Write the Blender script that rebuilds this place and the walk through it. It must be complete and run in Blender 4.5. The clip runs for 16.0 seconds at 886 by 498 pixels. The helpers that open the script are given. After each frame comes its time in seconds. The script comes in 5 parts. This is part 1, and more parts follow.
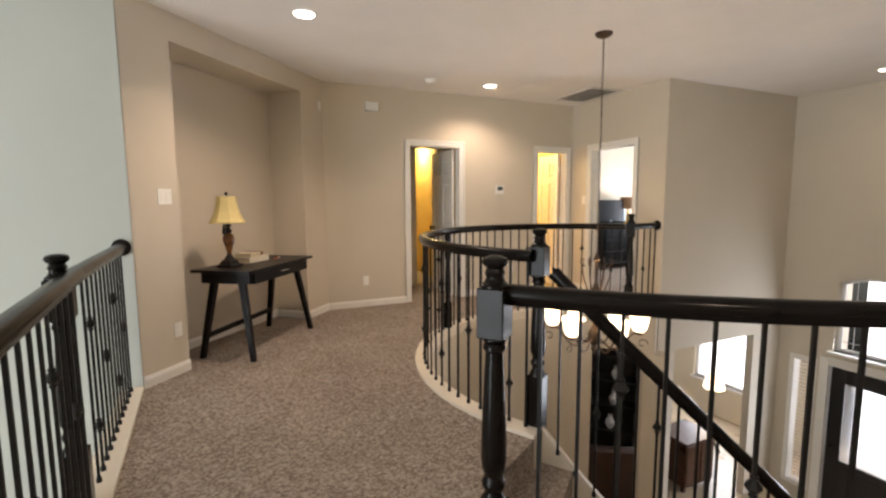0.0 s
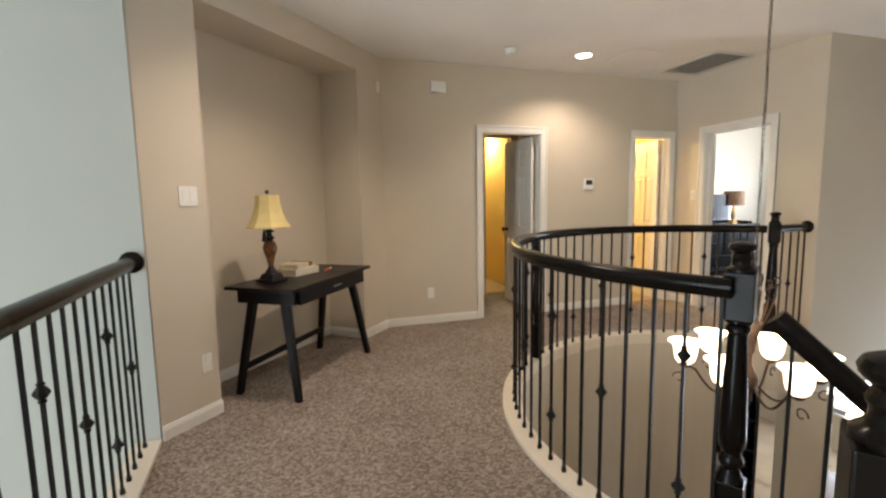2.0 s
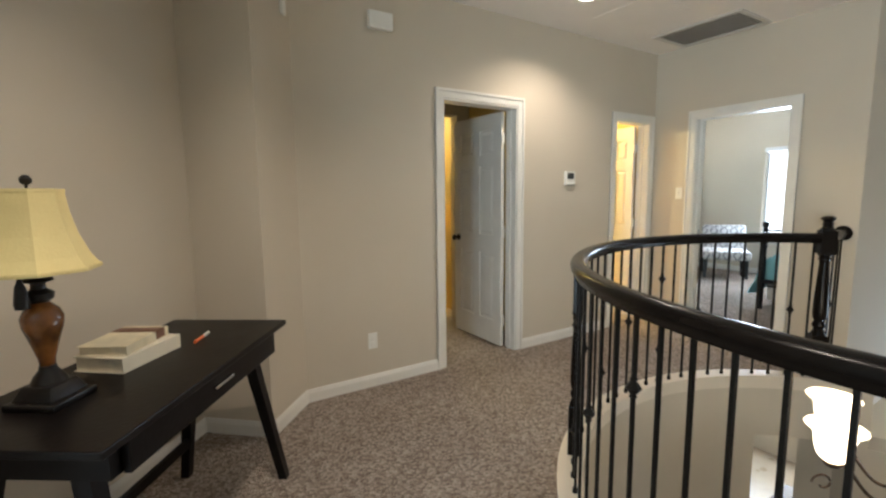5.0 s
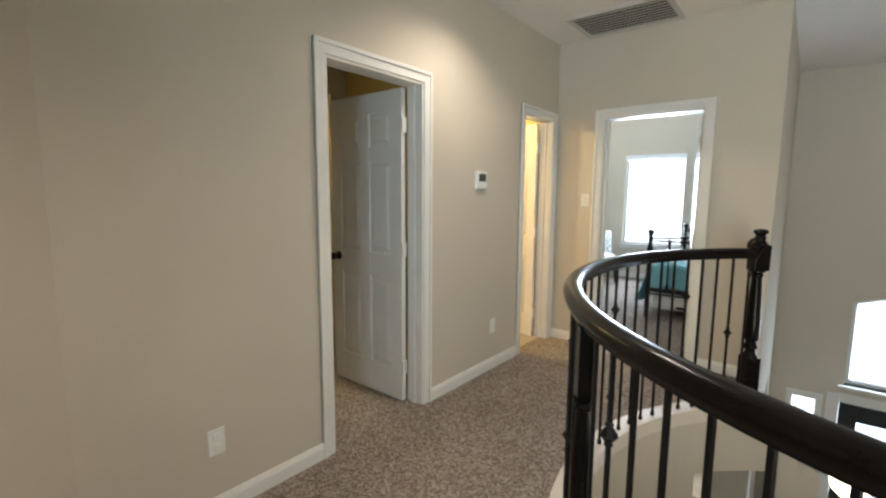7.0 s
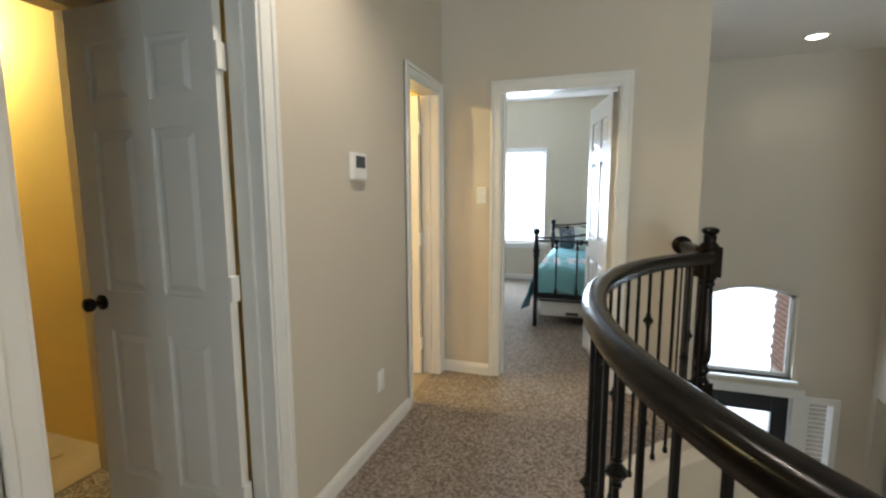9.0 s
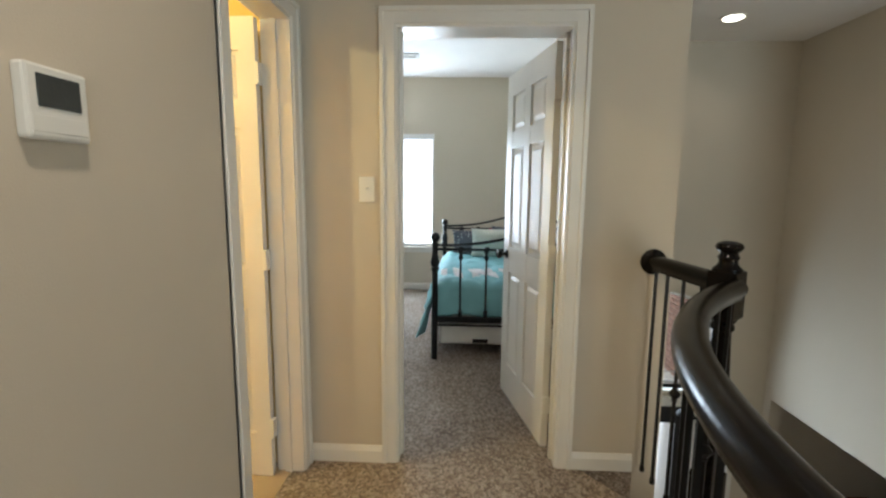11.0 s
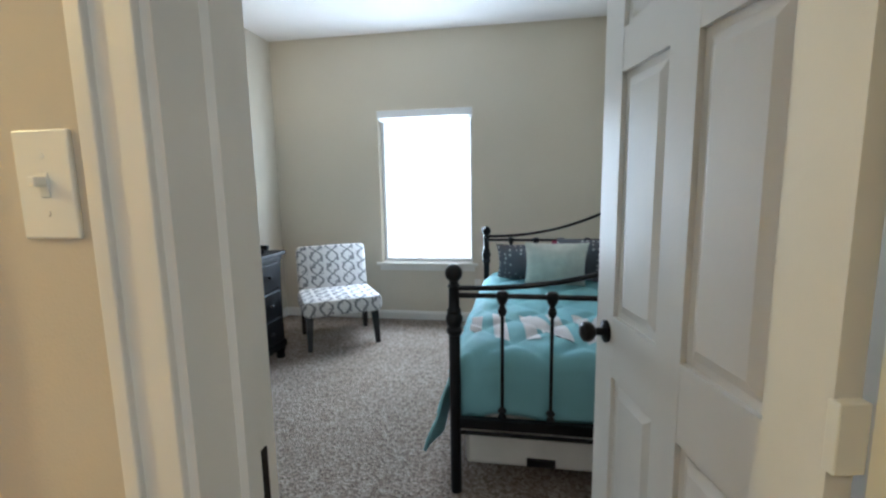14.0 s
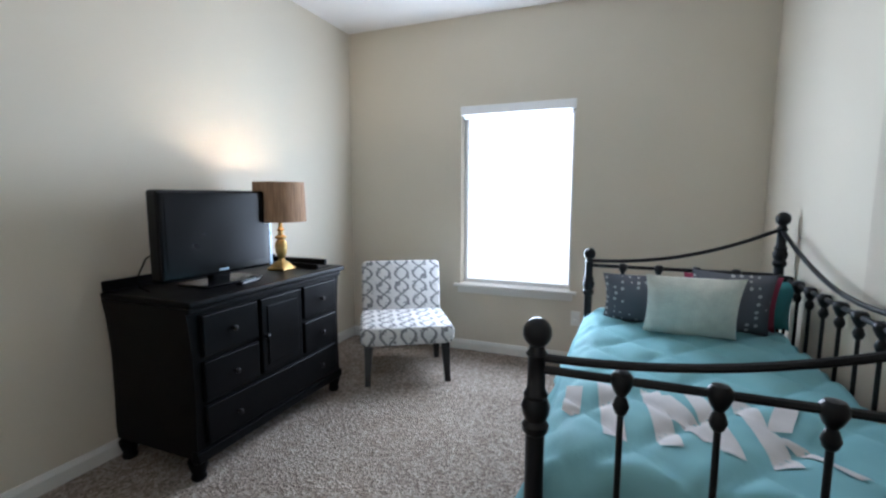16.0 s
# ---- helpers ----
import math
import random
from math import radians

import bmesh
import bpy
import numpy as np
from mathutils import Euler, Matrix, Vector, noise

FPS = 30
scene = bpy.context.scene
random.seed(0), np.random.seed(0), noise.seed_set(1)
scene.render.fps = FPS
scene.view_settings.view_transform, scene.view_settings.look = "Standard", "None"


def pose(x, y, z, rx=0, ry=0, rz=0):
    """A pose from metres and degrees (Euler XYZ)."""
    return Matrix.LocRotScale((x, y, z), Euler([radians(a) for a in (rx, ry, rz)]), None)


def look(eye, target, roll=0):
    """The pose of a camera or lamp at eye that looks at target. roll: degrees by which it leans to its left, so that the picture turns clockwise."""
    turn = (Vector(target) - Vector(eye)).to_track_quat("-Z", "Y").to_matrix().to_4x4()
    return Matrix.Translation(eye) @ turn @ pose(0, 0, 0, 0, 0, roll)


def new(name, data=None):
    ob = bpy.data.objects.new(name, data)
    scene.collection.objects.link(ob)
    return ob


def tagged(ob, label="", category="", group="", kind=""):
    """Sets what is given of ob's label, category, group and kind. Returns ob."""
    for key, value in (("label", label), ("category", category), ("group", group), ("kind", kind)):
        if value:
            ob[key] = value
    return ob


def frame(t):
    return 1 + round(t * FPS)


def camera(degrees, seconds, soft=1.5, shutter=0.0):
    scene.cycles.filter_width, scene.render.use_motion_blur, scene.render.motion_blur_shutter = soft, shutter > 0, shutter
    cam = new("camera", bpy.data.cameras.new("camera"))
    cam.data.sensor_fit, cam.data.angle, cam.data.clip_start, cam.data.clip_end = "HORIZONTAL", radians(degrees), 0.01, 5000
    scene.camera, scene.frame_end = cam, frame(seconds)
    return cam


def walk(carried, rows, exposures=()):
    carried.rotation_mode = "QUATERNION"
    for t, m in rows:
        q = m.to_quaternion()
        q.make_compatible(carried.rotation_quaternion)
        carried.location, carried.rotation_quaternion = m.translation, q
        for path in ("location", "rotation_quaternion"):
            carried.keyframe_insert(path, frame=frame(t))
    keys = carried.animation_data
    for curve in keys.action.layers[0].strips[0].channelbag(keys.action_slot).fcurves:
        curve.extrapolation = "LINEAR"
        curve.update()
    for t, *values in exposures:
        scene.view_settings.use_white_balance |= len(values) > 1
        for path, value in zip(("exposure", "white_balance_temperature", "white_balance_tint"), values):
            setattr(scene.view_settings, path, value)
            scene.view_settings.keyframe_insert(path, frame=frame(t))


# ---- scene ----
cam = camera(89.2, 16.0, soft=2.4)
PATH = [
    (0, (0.012, -0.089, 1.322), (0.818, 1.729, 1.11), -0.3),
    (0.5, (0.025, 0.086, 1.313), (0.797, 1.918, 1.098), -0.6),
    (1, (0.059, 0.317, 1.317), (0.764, 2.174, 1.091), -1.0),
    (1.5, (0.072, 0.59, 1.32), (0.714, 2.471, 1.095), -1.1),
    (2, (0.119, 0.851, 1.325), (0.707, 2.75, 1.105), -0.9),
    (2.5, (0.195, 1.137, 1.319), (0.726, 3.053, 1.103), -1.2),
    (3, (0.191, 1.442, 1.306), (0.743, 3.352, 1.087), -1.1),
    (3.5, (0.153, 1.749, 1.295), (0.799, 3.628, 1.071), -0.8),
    (6, (0.288, 3.067, 1.382), (1.611, 4.546, 1.132), -0.2),
    (6.5, (0.43, 3.309, 1.385), (1.863, 4.681, 1.138), 0.2),
    (7, (0.601, 3.555, 1.377), (2.145, 4.803, 1.133), 0.4),
    (7.5, (0.798, 3.774, 1.358), (2.437, 4.894, 1.117), 0.5),
    (8, (1.038, 3.99, 1.355), (2.758, 4.982, 1.114), -0.3),
    (8.5, (1.211, 4.177, 1.345), (3.016, 5.005, 1.104), -0.3),
    (9, (1.433, 4.351, 1.351), (3.313, 4.987, 1.103), -0.2),
    (9.5, (1.697, 4.481, 1.343), (3.625, 4.953, 1.096), -0.4),
    (10, (1.965, 4.57, 1.341), (3.922, 4.895, 1.085), -0.0),
    (12.5, (3.418, 4.748, 1.331), (5.398, 4.68, 1.063), 0.6),
    (13, (3.688, 4.686, 1.334), (5.667, 4.738, 1.05), 0.3),
    (13.5, (3.955, 4.658, 1.321), (5.927, 4.84, 1.041), 0.8),
    (14, (4.178, 4.633, 1.323), (6.13, 4.967, 1.04), -1.0),
    (14.5, (4.397, 4.607, 1.323), (6.316, 5.103, 1.051), -0.8),
    (15, (4.583, 4.609, 1.32), (6.463, 5.239, 1.056), -0.6),
    (15.5, (4.781, 4.684, 1.303), (6.634, 5.392, 1.054), -0.0),
    (16, (4.872, 4.713, 1.297), (6.717, 5.45, 1.067), 0.1),
]
walk(cam, [(t, look(eye, target, roll)) for t, eye, target, roll in PATH],
     exposures=[(0.0, 0.02, 6300, 17), (3.0, -0.06, 5750, 10), (6.0, -0.12, 5400, 6), (8.0, -0.2, 5350, 5.5), (10.0, -0.42, 5550, 5), (12.5, -0.62, 5700, 5), (13.5, -0.7, 5250, 5), (14.5, -0.7, 5350, 9), (16.0, -0.72, 5400, 11)])

# ---------------------------------------------------------------- world and lights
CEIL, LOW = 2.72, -2.95
world = bpy.data.worlds.new("sky")
scene.world = world
world.use_nodes = True
wn = world.node_tree.nodes
sky = wn.new("ShaderNodeTexSky")
sky.sky_type, sky.sun_disc = "NISHITA", False
sky.sun_elevation, sky.sun_rotation = radians(48), radians(200)
wn["Background"].inputs[1].default_value = 0.12
world.node_tree.links.new(sky.outputs[0], wn["Background"].inputs[0])
sun = new("sun", bpy.data.lights.new("sun", "SUN"))
sun.data.energy, sun.data.angle, sun.data.color = 1.2, radians(10), (1.0, 0.96, 0.9)
sun.matrix_world = look((0, 0, 20), (-4, 11, 2))


def area(name, eye, target, sx, sy, watts, color):
    la = bpy.data.lights.new(name, "AREA")
    la.shape, la.size, la.size_y, la.energy, la.color = "RECTANGLE", sx, sy, watts, color
    ob = new(name, la)
    ob.matrix_world = look(eye, target)
    return ob


def spot_down(name, x, y, z, watts, color, angle=120):
    la = bpy.data.lights.new(name, "SPOT")
    la.energy, la.color, la.spot_size, la.spot_blend, la.shadow_soft_size = watts, color, radians(angle), 0.7, 0.05
    ob = new(name, la)
    ob.matrix_world = look((x, y, z), (x, y, z - 1))
    return ob


def bulb(name, x, y, z, watts, color, r=0.04):
    la = bpy.data.lights.new(name, "POINT")
    la.energy, la.color, la.shadow_soft_size = watts, color, r
    ob = new(name, la)
    ob.location = (x, y, z)
    return ob


DAY, WARM = (0.88, 0.95, 1.0), (1.0, 0.72, 0.42)
area("daylight_bedroom", (8.36, 5.52, 1.30), (6.5, 5.52, 1.5), 0.85, 1.35, 96, (0.89, 0.95, 1.0))
area("daylight_entry_window", (7.0, 2.68, -0.2), (5, 2.68, -0.6), 0.8, 0.85, 15, DAY)
area("daylight_entry_door", (6.95, 2.68, -1.7), (5, 2.68, -1.7), 0.5, 1.2, 34, DAY)
area("daylight_family_room", (-6.3, 0.0, 0.3), (0, 1.2, 0.2), 4.0, 4.4, 520, (0.93, 1.0, 0.97))
area("daylight_dining", (8.3, 5.4, -1.6), (6, 5.4, -1.8), 1.3, 1.3, 55, DAY)
# the last can is unseen, added behind the start to brighten the bridge
CANS = [(0.50, 3.54, 105), (2.84, 4.84, 78), (6.45, 2.55, 9), (0.6, -1.2, 105)]
for cx, cy, watts in CANS:
    spot_down("can_lamp", cx, cy, CEIL - 0.03, watts, (1.0, 0.77, 0.55), 140)
bulb("bathroom_lamp", 2.82, 7.5, 2.2, 60, (1.0, 0.82, 0.38), 0.12)
bulb("closet_lamp", 3.9, 6.7, 2.3, 110, (1.0, 0.74, 0.30))

# ---------------------------------------------------------------- materials


def mat(name, base, rough=0.6, metal=0.0, var=0.12, scale=6.0, fine=90.0, bump=0.08, spec=0.4, coat=0.0, emit=None, strength=0.0):
    m = bpy.data.materials.new(name)
    m.use_nodes = True
    nt = m.node_tree
    b = nt.nodes["Principled BSDF"]
    tc = nt.nodes.new("ShaderNodeTexCoord")
    n1 = nt.nodes.new("ShaderNodeTexNoise")
    n1.inputs["Scale"].default_value, n1.inputs["Detail"].default_value = scale, 4
    n2 = nt.nodes.new("ShaderNodeTexNoise")
    n2.inputs["Scale"].default_value, n2.inputs["Detail"].default_value = fine, 3
    ramp = nt.nodes.new("ShaderNodeValToRGB")
    ramp.color_ramp.elements[0].position, ramp.color_ramp.elements[1].position = 0.3, 0.7
    ramp.color_ramp.elements[0].color = (*[c * (1 - var) for c in base], 1)
    ramp.color_ramp.elements[1].color = (*[min(1, c * (1 + var * 0.6)) for c in base], 1)
    bp = nt.nodes.new("ShaderNodeBump")
    bp.inputs["Strength"].default_value, bp.inputs["Distance"].default_value = bump, 0.01
    mr = nt.nodes.new("ShaderNodeMapRange")
    mr.inputs["To Min"].default_value, mr.inputs["To Max"].default_value = max(0.02, rough - 0.08), min(1, rough + 0.08)
    for n in (n1, n2):
        nt.links.new(tc.outputs["Object"], n.inputs["Vector"])
    nt.links.new(n1.outputs["Fac"], ramp.inputs["Fac"])
    nt.links.new(ramp.outputs["Color"], b.inputs["Base Color"])
    nt.links.new(n1.outputs["Fac"], mr.inputs["Value"])
    nt.links.new(mr.outputs["Result"], b.inputs["Roughness"])
    nt.links.new(n2.outputs["Fac"], bp.inputs["Height"])
    nt.links.new(bp.outputs["Normal"], b.inputs["Normal"])
    b.inputs["Metallic"].default_value = metal
    b.inputs["Specular IOR Level"].default_value = spec
    b.inputs["Coat Weight"].default_value = coat
    b.inputs["Coat Roughness"].default_value = 0.12
    if emit:
        b.inputs["Emission Color"].default_value = (*emit, 1)
        b.inputs["Emission Strength"].default_value = strength
    return m


def carpet_mat():
    m = mat("carpet", (0.3, 0.25, 0.21), 0.98, bump=0.0, spec=0.05)
    nt = m.node_tree
    b = nt.nodes["Principled BSDF"]
    tc = nt.nodes["Texture Coordinate"]
    v = nt.nodes.new("ShaderNodeTexVoronoi")
    v.inputs["Scale"].default_value = 84
    n = nt.nodes.new("ShaderNodeTexNoise")
    n.inputs["Scale"].default_value, n.inputs["Detail"].default_value, n.inputs["Roughness"].default_value = 78, 3, 0.7
    big = nt.nodes.new("ShaderNodeTexNoise")
    big.inputs["Scale"].default_value, big.inputs["Detail"].default_value = 2.2, 3
    for k in (v, n, big):
        nt.links.new(tc.outputs["Object"], k.inputs["Vector"])
    r = nt.nodes.new("ShaderNodeValToRGB")
    e = r.color_ramp.elements
    e[0].position, e[0].color = 0.10, (0.195, 0.160, 0.132, 1)
    e[1].position, e[1].color = 0.95, (0.58, 0.505, 0.432, 1)
    mid = e.new(0.5)
    mid.color = (0.36, 0.298, 0.248, 1)
    sepc = nt.nodes.new("ShaderNodeSeparateColor")
    warp = nt.nodes.new("ShaderNodeVectorMath")
    warp.operation = "MULTIPLY_ADD"
    warp.inputs[1].default_value = (0.012, 0.012, 0.012)
    nt.links.new(n.outputs["Color"], warp.inputs[0])
    nt.links.new(tc.outputs["Object"], warp.inputs[2])
    nt.links.new(warp.outputs[0], v.inputs["Vector"])
    nt.links.new(v.outputs["Color"], sepc.inputs[0])
    blend = nt.nodes.new("ShaderNodeMix")
    blend.inputs["Factor"].default_value = 0.3
    nt.links.new(sepc.outputs[0], blend.inputs["A"])
    nt.links.new(n.outputs["Fac"], blend.inputs["B"])
    nt.links.new(blend.outputs["Result"], r.inputs["Fac"])
    mix = nt.nodes.new("ShaderNodeMixRGB")
    mix.blend_type = "MULTIPLY"
    mix.inputs["Fac"].default_value = 0.35
    nt.links.new(r.outputs["Color"], mix.inputs["Color1"])
    r2 = nt.nodes.new("ShaderNodeValToRGB")
    r2.color_ramp.elements[0].position, r2.color_ramp.elements[0].color = 0.35, (0.62, 0.58, 0.56, 1)
    r2.color_ramp.elements[1].position, r2.color_ramp.elements[1].color = 0.65, (1, 1, 1, 1)
    nt.links.new(big.outputs["Fac"], r2.inputs["Fac"])
    nt.links.new(r2.outputs["Color"], mix.inputs["Color2"])
    nt.links.new(mix.outputs["Color"], b.inputs["Base Color"])
    add = nt.nodes.new("ShaderNodeMath")
    nt.links.new(v.outputs["Distance"], add.inputs[0])
    nt.links.new(n.outputs["Fac"], add.inputs[1])
    bp = nt.nodes.new("ShaderNodeBump")
    bp.inputs["Strength"].default_value, bp.inputs["Distance"].default_value = 0.9, 0.012
    nt.links.new(add.outputs[0], bp.inputs["Height"])
    nt.links.new(bp.outputs["Normal"], b.inputs["Normal"])
    return m


PAINT = mat("wall_paint", (0.60, 0.538, 0.438), 0.85, var=0.03, scale=1.3, fine=240, bump=0.10, spec=0.2)
PAINT_ROOM = mat("bedroom_wall_paint", (0.66, 0.60, 0.49), 0.85, var=0.03, scale=1.3, fine=240, bump=0.10, spec=0.2)
PAINT_PALE = mat("pale_wall_paint", (0.47, 0.49, 0.455), 0.85, var=0.03, scale=1.3, fine=240, bump=0.10, spec=0.2)
# yellow with the warm lamp light of both small rooms put into it
PAINT_WARM_LIT = mat("warm_lit_wall", (0.62, 0.46, 0.16), 0.85, var=0.04, scale=1.3, fine=240, bump=0.10, spec=0.2)
CEILING = mat("ceiling_paint", (0.84, 0.81, 0.78), 0.95, var=0.03, scale=2, fine=160, bump=0.25, spec=0.1)
TRIM = mat("white_trim_paint", (0.78, 0.76, 0.71), 0.35, var=0.04, scale=5, fine=60, bump=0.03, spec=0.5)
CREAM = mat("cream_trim_paint", (0.72, 0.65, 0.54), 0.4, var=0.04, scale=5, fine=60, bump=0.03, spec=0.5)
CARPET = carpet_mat()
TILE = mat("floor_tile", (0.40, 0.32, 0.22), 0.3, var=0.15, scale=3, fine=30, bump=0.05)
RAILWOOD = mat("espresso_wood", (0.007, 0.0055, 0.0045), 0.22, var=0.3, scale=9, fine=55, bump=0.03, spec=0.15)
IRON = mat("black_iron", (0.010, 0.009, 0.008), 0.42, var=0.3, scale=20, fine=150, bump=0.08, spec=0.18)
BLACKWOOD = mat("black_wood", (0.007, 0.006, 0.006), 0.33, var=0.3, scale=8, fine=50, bump=0.05, spec=0.5)
BRONZE = mat("oiled_bronze", (0.012, 0.010, 0.009), 0.35, metal=0.4, var=0.2)
PLATE = mat("white_plastic", (0.80, 0.79, 0.74), 0.35, var=0.02, bump=0.01)
GREYP = mat("grey_screen", (0.05, 0.055, 0.055), 0.2, var=0.1)
VENTM = mat("vent_white_metal", (0.62, 0.60, 0.57), 0.45, var=0.05)
# dark colour stands for the shade between the vent slats
VENTD = mat("vent_gap_shade", (0.06, 0.055, 0.05), 0.9, var=0.2)
SKYGLOW = mat("bright_sky", (1, 1, 1), 1, emit=(0.97, 0.98, 1.0), strength=2.2, var=0.0)
LAMPGLOW = mat("lamp_glow", (1, 1, 1), 0.5, emit=(1.0, 0.86, 0.66), strength=9.0, var=0.0)

# ---------------------------------------------------------------- mesh helpers


def finish(name, bm, material, smooth=False):
    bmesh.ops.recalc_face_normals(bm, faces=bm.faces)
    me = bpy.data.meshes.new(name)
    bm.to_mesh(me)
    bm.free()
    for mm in material if isinstance(material, (list, tuple)) else (material,):
        me.materials.append(mm)
    if smooth:
        for p in me.polygons:
            p.use_smooth = True
        me.set_sharp_from_angle(angle=radians(38))
    return new(name, me)


def part(name, bm, material, parent, label="", smooth=False):
    ob = finish(name, bm, material, smooth)
    ob.parent = parent
    if label:
        ob["label"] = label
    return ob


def thing(name, m, label, category, group="", kind=""):
    ob = new(name)
    ob.matrix_basis = m
    return tagged(ob, label, category, group, kind)


def box(bm, x0, y0, z0, x1, y1, z1, bevel=0.0, m=None, taper=None):
    """A box, its edges bevelled, turned by m; taper: the top's scale in x and y."""
    r = bmesh.ops.create_cube(bm, size=1)
    vs = r["verts"]
    for v in vs:
        fx, fy = (taper if taper and v.co.z > 0 else (1, 1))
        v.co = Vector(((x0 + x1) / 2 + v.co.x * fx * (x1 - x0), (y0 + y1) / 2 + v.co.y * fy * (y1 - y0), (z0 + z1) / 2 + v.co.z * (z1 - z0)))
    if bevel:
        es = list({e for v in vs for e in v.link_edges})
        r2 = bmesh.ops.bevel(bm, geom=es, offset=bevel, segments=2, affect="EDGES", profile=0.5)
        vs = list({v for v in (*[v for v in vs if v.is_valid], *r2["verts"]) if v.is_valid})
    if m is not None:
        bmesh.ops.transform(bm, matrix=m, verts=vs)
    return vs


def bx(*a, **k):
    bm = bmesh.new()
    box(bm, *a, **k)
    return bm


def lathe(bm, prof, seg=20, m=None):
    """Turns (radius, height) pairs round the z axis."""
    rings, made = [], []
    for r, z in prof:
        ring = [bm.verts.new((max(r, 1e-4) * math.cos(2 * math.pi * i / seg), max(r, 1e-4) * math.sin(2 * math.pi * i / seg), z)) for i in range(seg)]
        rings.append(ring)
        made += ring
    for a, b in zip(rings, rings[1:]):
        for i in range(seg):
            bm.faces.new((a[i], a[(i + 1) % seg], b[(i + 1) % seg], b[i]))
    bm.faces.new(rings[0][::-1])
    bm.faces.new(rings[-1])
    if m is not None:
        bmesh.ops.transform(bm, matrix=m, verts=made)
    return made


def turned(prof, seg=20, m=None):
    bm = bmesh.new()
    lathe(bm, prof, seg, m)
    return bm


def sweep(bm, path, prof, closed=False):
    """Carries a profile of (sideways, up) pairs along a path, kept upright."""
    n, rings = len(path), []
    path = [Vector(p) for p in path]
    for i, p in enumerate(path):
        a, b = path[max(0, i - 1)], path[min(n - 1, i + 1)]
        d = (b - a).normalized()
        side = d.cross(Vector((0, 0, 1)))
        side = side.normalized() if side.length > 1e-4 else Vector((1, 0, 0))
        up = side.cross(d)
        rings.append([bm.verts.new(p + side * u + up * w) for u, w in prof])
    k = len(prof)
    for a, b in zip(rings, rings[1:]):
        for i in range(k):
            bm.faces.new((a[i], a[(i + 1) % k], b[(i + 1) % k], b[i]))
    bm.faces.new(rings[0][::-1])
    bm.faces.new(rings[-1])


def tube(path, r, seg=8):
    bm = bmesh.new()
    sweep(bm, path, [(r * math.cos(2 * math.pi * i / seg), r * math.sin(2 * math.pi * i / seg)) for i in range(seg)])
    return bm


def prism(bm, pts, z0, z1):
    lo = [bm.verts.new((x, y, z0)) for x, y in pts]
    hi = [bm.verts.new((x, y, z1)) for x, y in pts]
    n = len(pts)
    for i in range(n):
        bm.faces.new((lo[i], lo[(i + 1) % n], hi[(i + 1) % n], hi[i]))
    bm.faces.new(lo[::-1])
    bm.faces.new(hi)


def along(p0, p1):
    """The pose of a wall's foot: x along it, y to its left."""
    a = math.degrees(math.atan2(p1[1] - p0[1], p1[0] - p0[0]))
    return pose(p0[0], p0[1], 0, 0, 0, a), math.hypot(p1[0] - p0[0], p1[1] - p0[1])


def wall(name, p0, p1, thick, z0, z1, material, openings=(), label="beige painted plaster wall"):
    """A wall with its face on the line p0 to p1 and its body to the left of it; openings are (from, to, sill, head)."""
    m, length = along(p0, p1)
    bm = bmesh.new()
    cuts = sorted({0.0, length, *[o[0] for o in openings], *[o[1] for o in openings]})
    for a, b in zip(cuts, cuts[1:]):
        inside = sorted([o for o in openings if o[0] <= a + 1e-6 and o[1] >= b - 1e-6], key=lambda o: o[2])
        z = z0
        for o in inside:
            if o[2] > z + 1e-4:
                box(bm, a, 0, z, b, thick, o[2])
            z = o[3]
        if z1 > z + 1e-4:
            box(bm, a, 0, z, b, thick, z1)
    bmesh.ops.transform(bm, matrix=m, verts=bm.verts)
    bmesh.ops.remove_doubles(bm, verts=bm.verts, dist=1e-4)
    return tagged(finish(name, bm, material), label, "wall", kind="structure")


def skirting(p0, p1, h=0.085, material=None):
    """A baseboard on the room side (right) of a wall's face."""
    m, length = along(p0, p1)
    bm = bmesh.new()
    prof = [(0, 0), (0.014, 0), (0.014, h * 0.7), (0.010, h * 0.85), (0.006, h), (0, h)]
    a = [bm.verts.new((0, -u, w)) for u, w in prof]
    b = [bm.verts.new((length, -u, w)) for u, w in prof]
    for i in range(len(prof)):
        j = (i + 1) % len(prof)
        bm.faces.new((a[i], a[j], b[j], b[i]))
    bm.faces.new(a)
    bm.faces.new(b[::-1])
    bmesh.ops.transform(bm, matrix=m, verts=bm.verts)
    return tagged(finish("baseboard", bm, material or TRIM), "white painted wooden baseboard", "baseboard", kind="structure")


# ---------------------------------------------------------------- structure
CX, CY, RI, RO = 2.825, 2.765, 1.58, 2.68   # the stair well: its centre, the rail's circle, the stair's outer circle
OX, OY = 2.88, 2.83                          # centre of the outer circle


def centre(r):
    return (CX, CY) if r < 2.2 else (OX, OY)


def ring(r, a0, a1, n):
    x, y = centre(r)
    return [(x + r * math.cos(radians(a0 + (a1 - a0) * i / n)), y + r * math.sin(radians(a0 + (a1 - a0) * i / n))) for i in range(n + 1)]


A_B, A_A, A_END = 212.5, 218.0, 285.0      # stair head, inner and outer; end of the landing's rail
WX, WY, EX, BX = 4.585, 5.42, 7.05, 8.42   # hall's east and north walls, entry wall, bedroom's window wall

# upstairs floor: landing, bridge and bedroom in one carpeted slab round the well
def slab(pts, z0, z1):
    bm = bmesh.new()
    prism(bm, pts, z0, z1)
    return bm


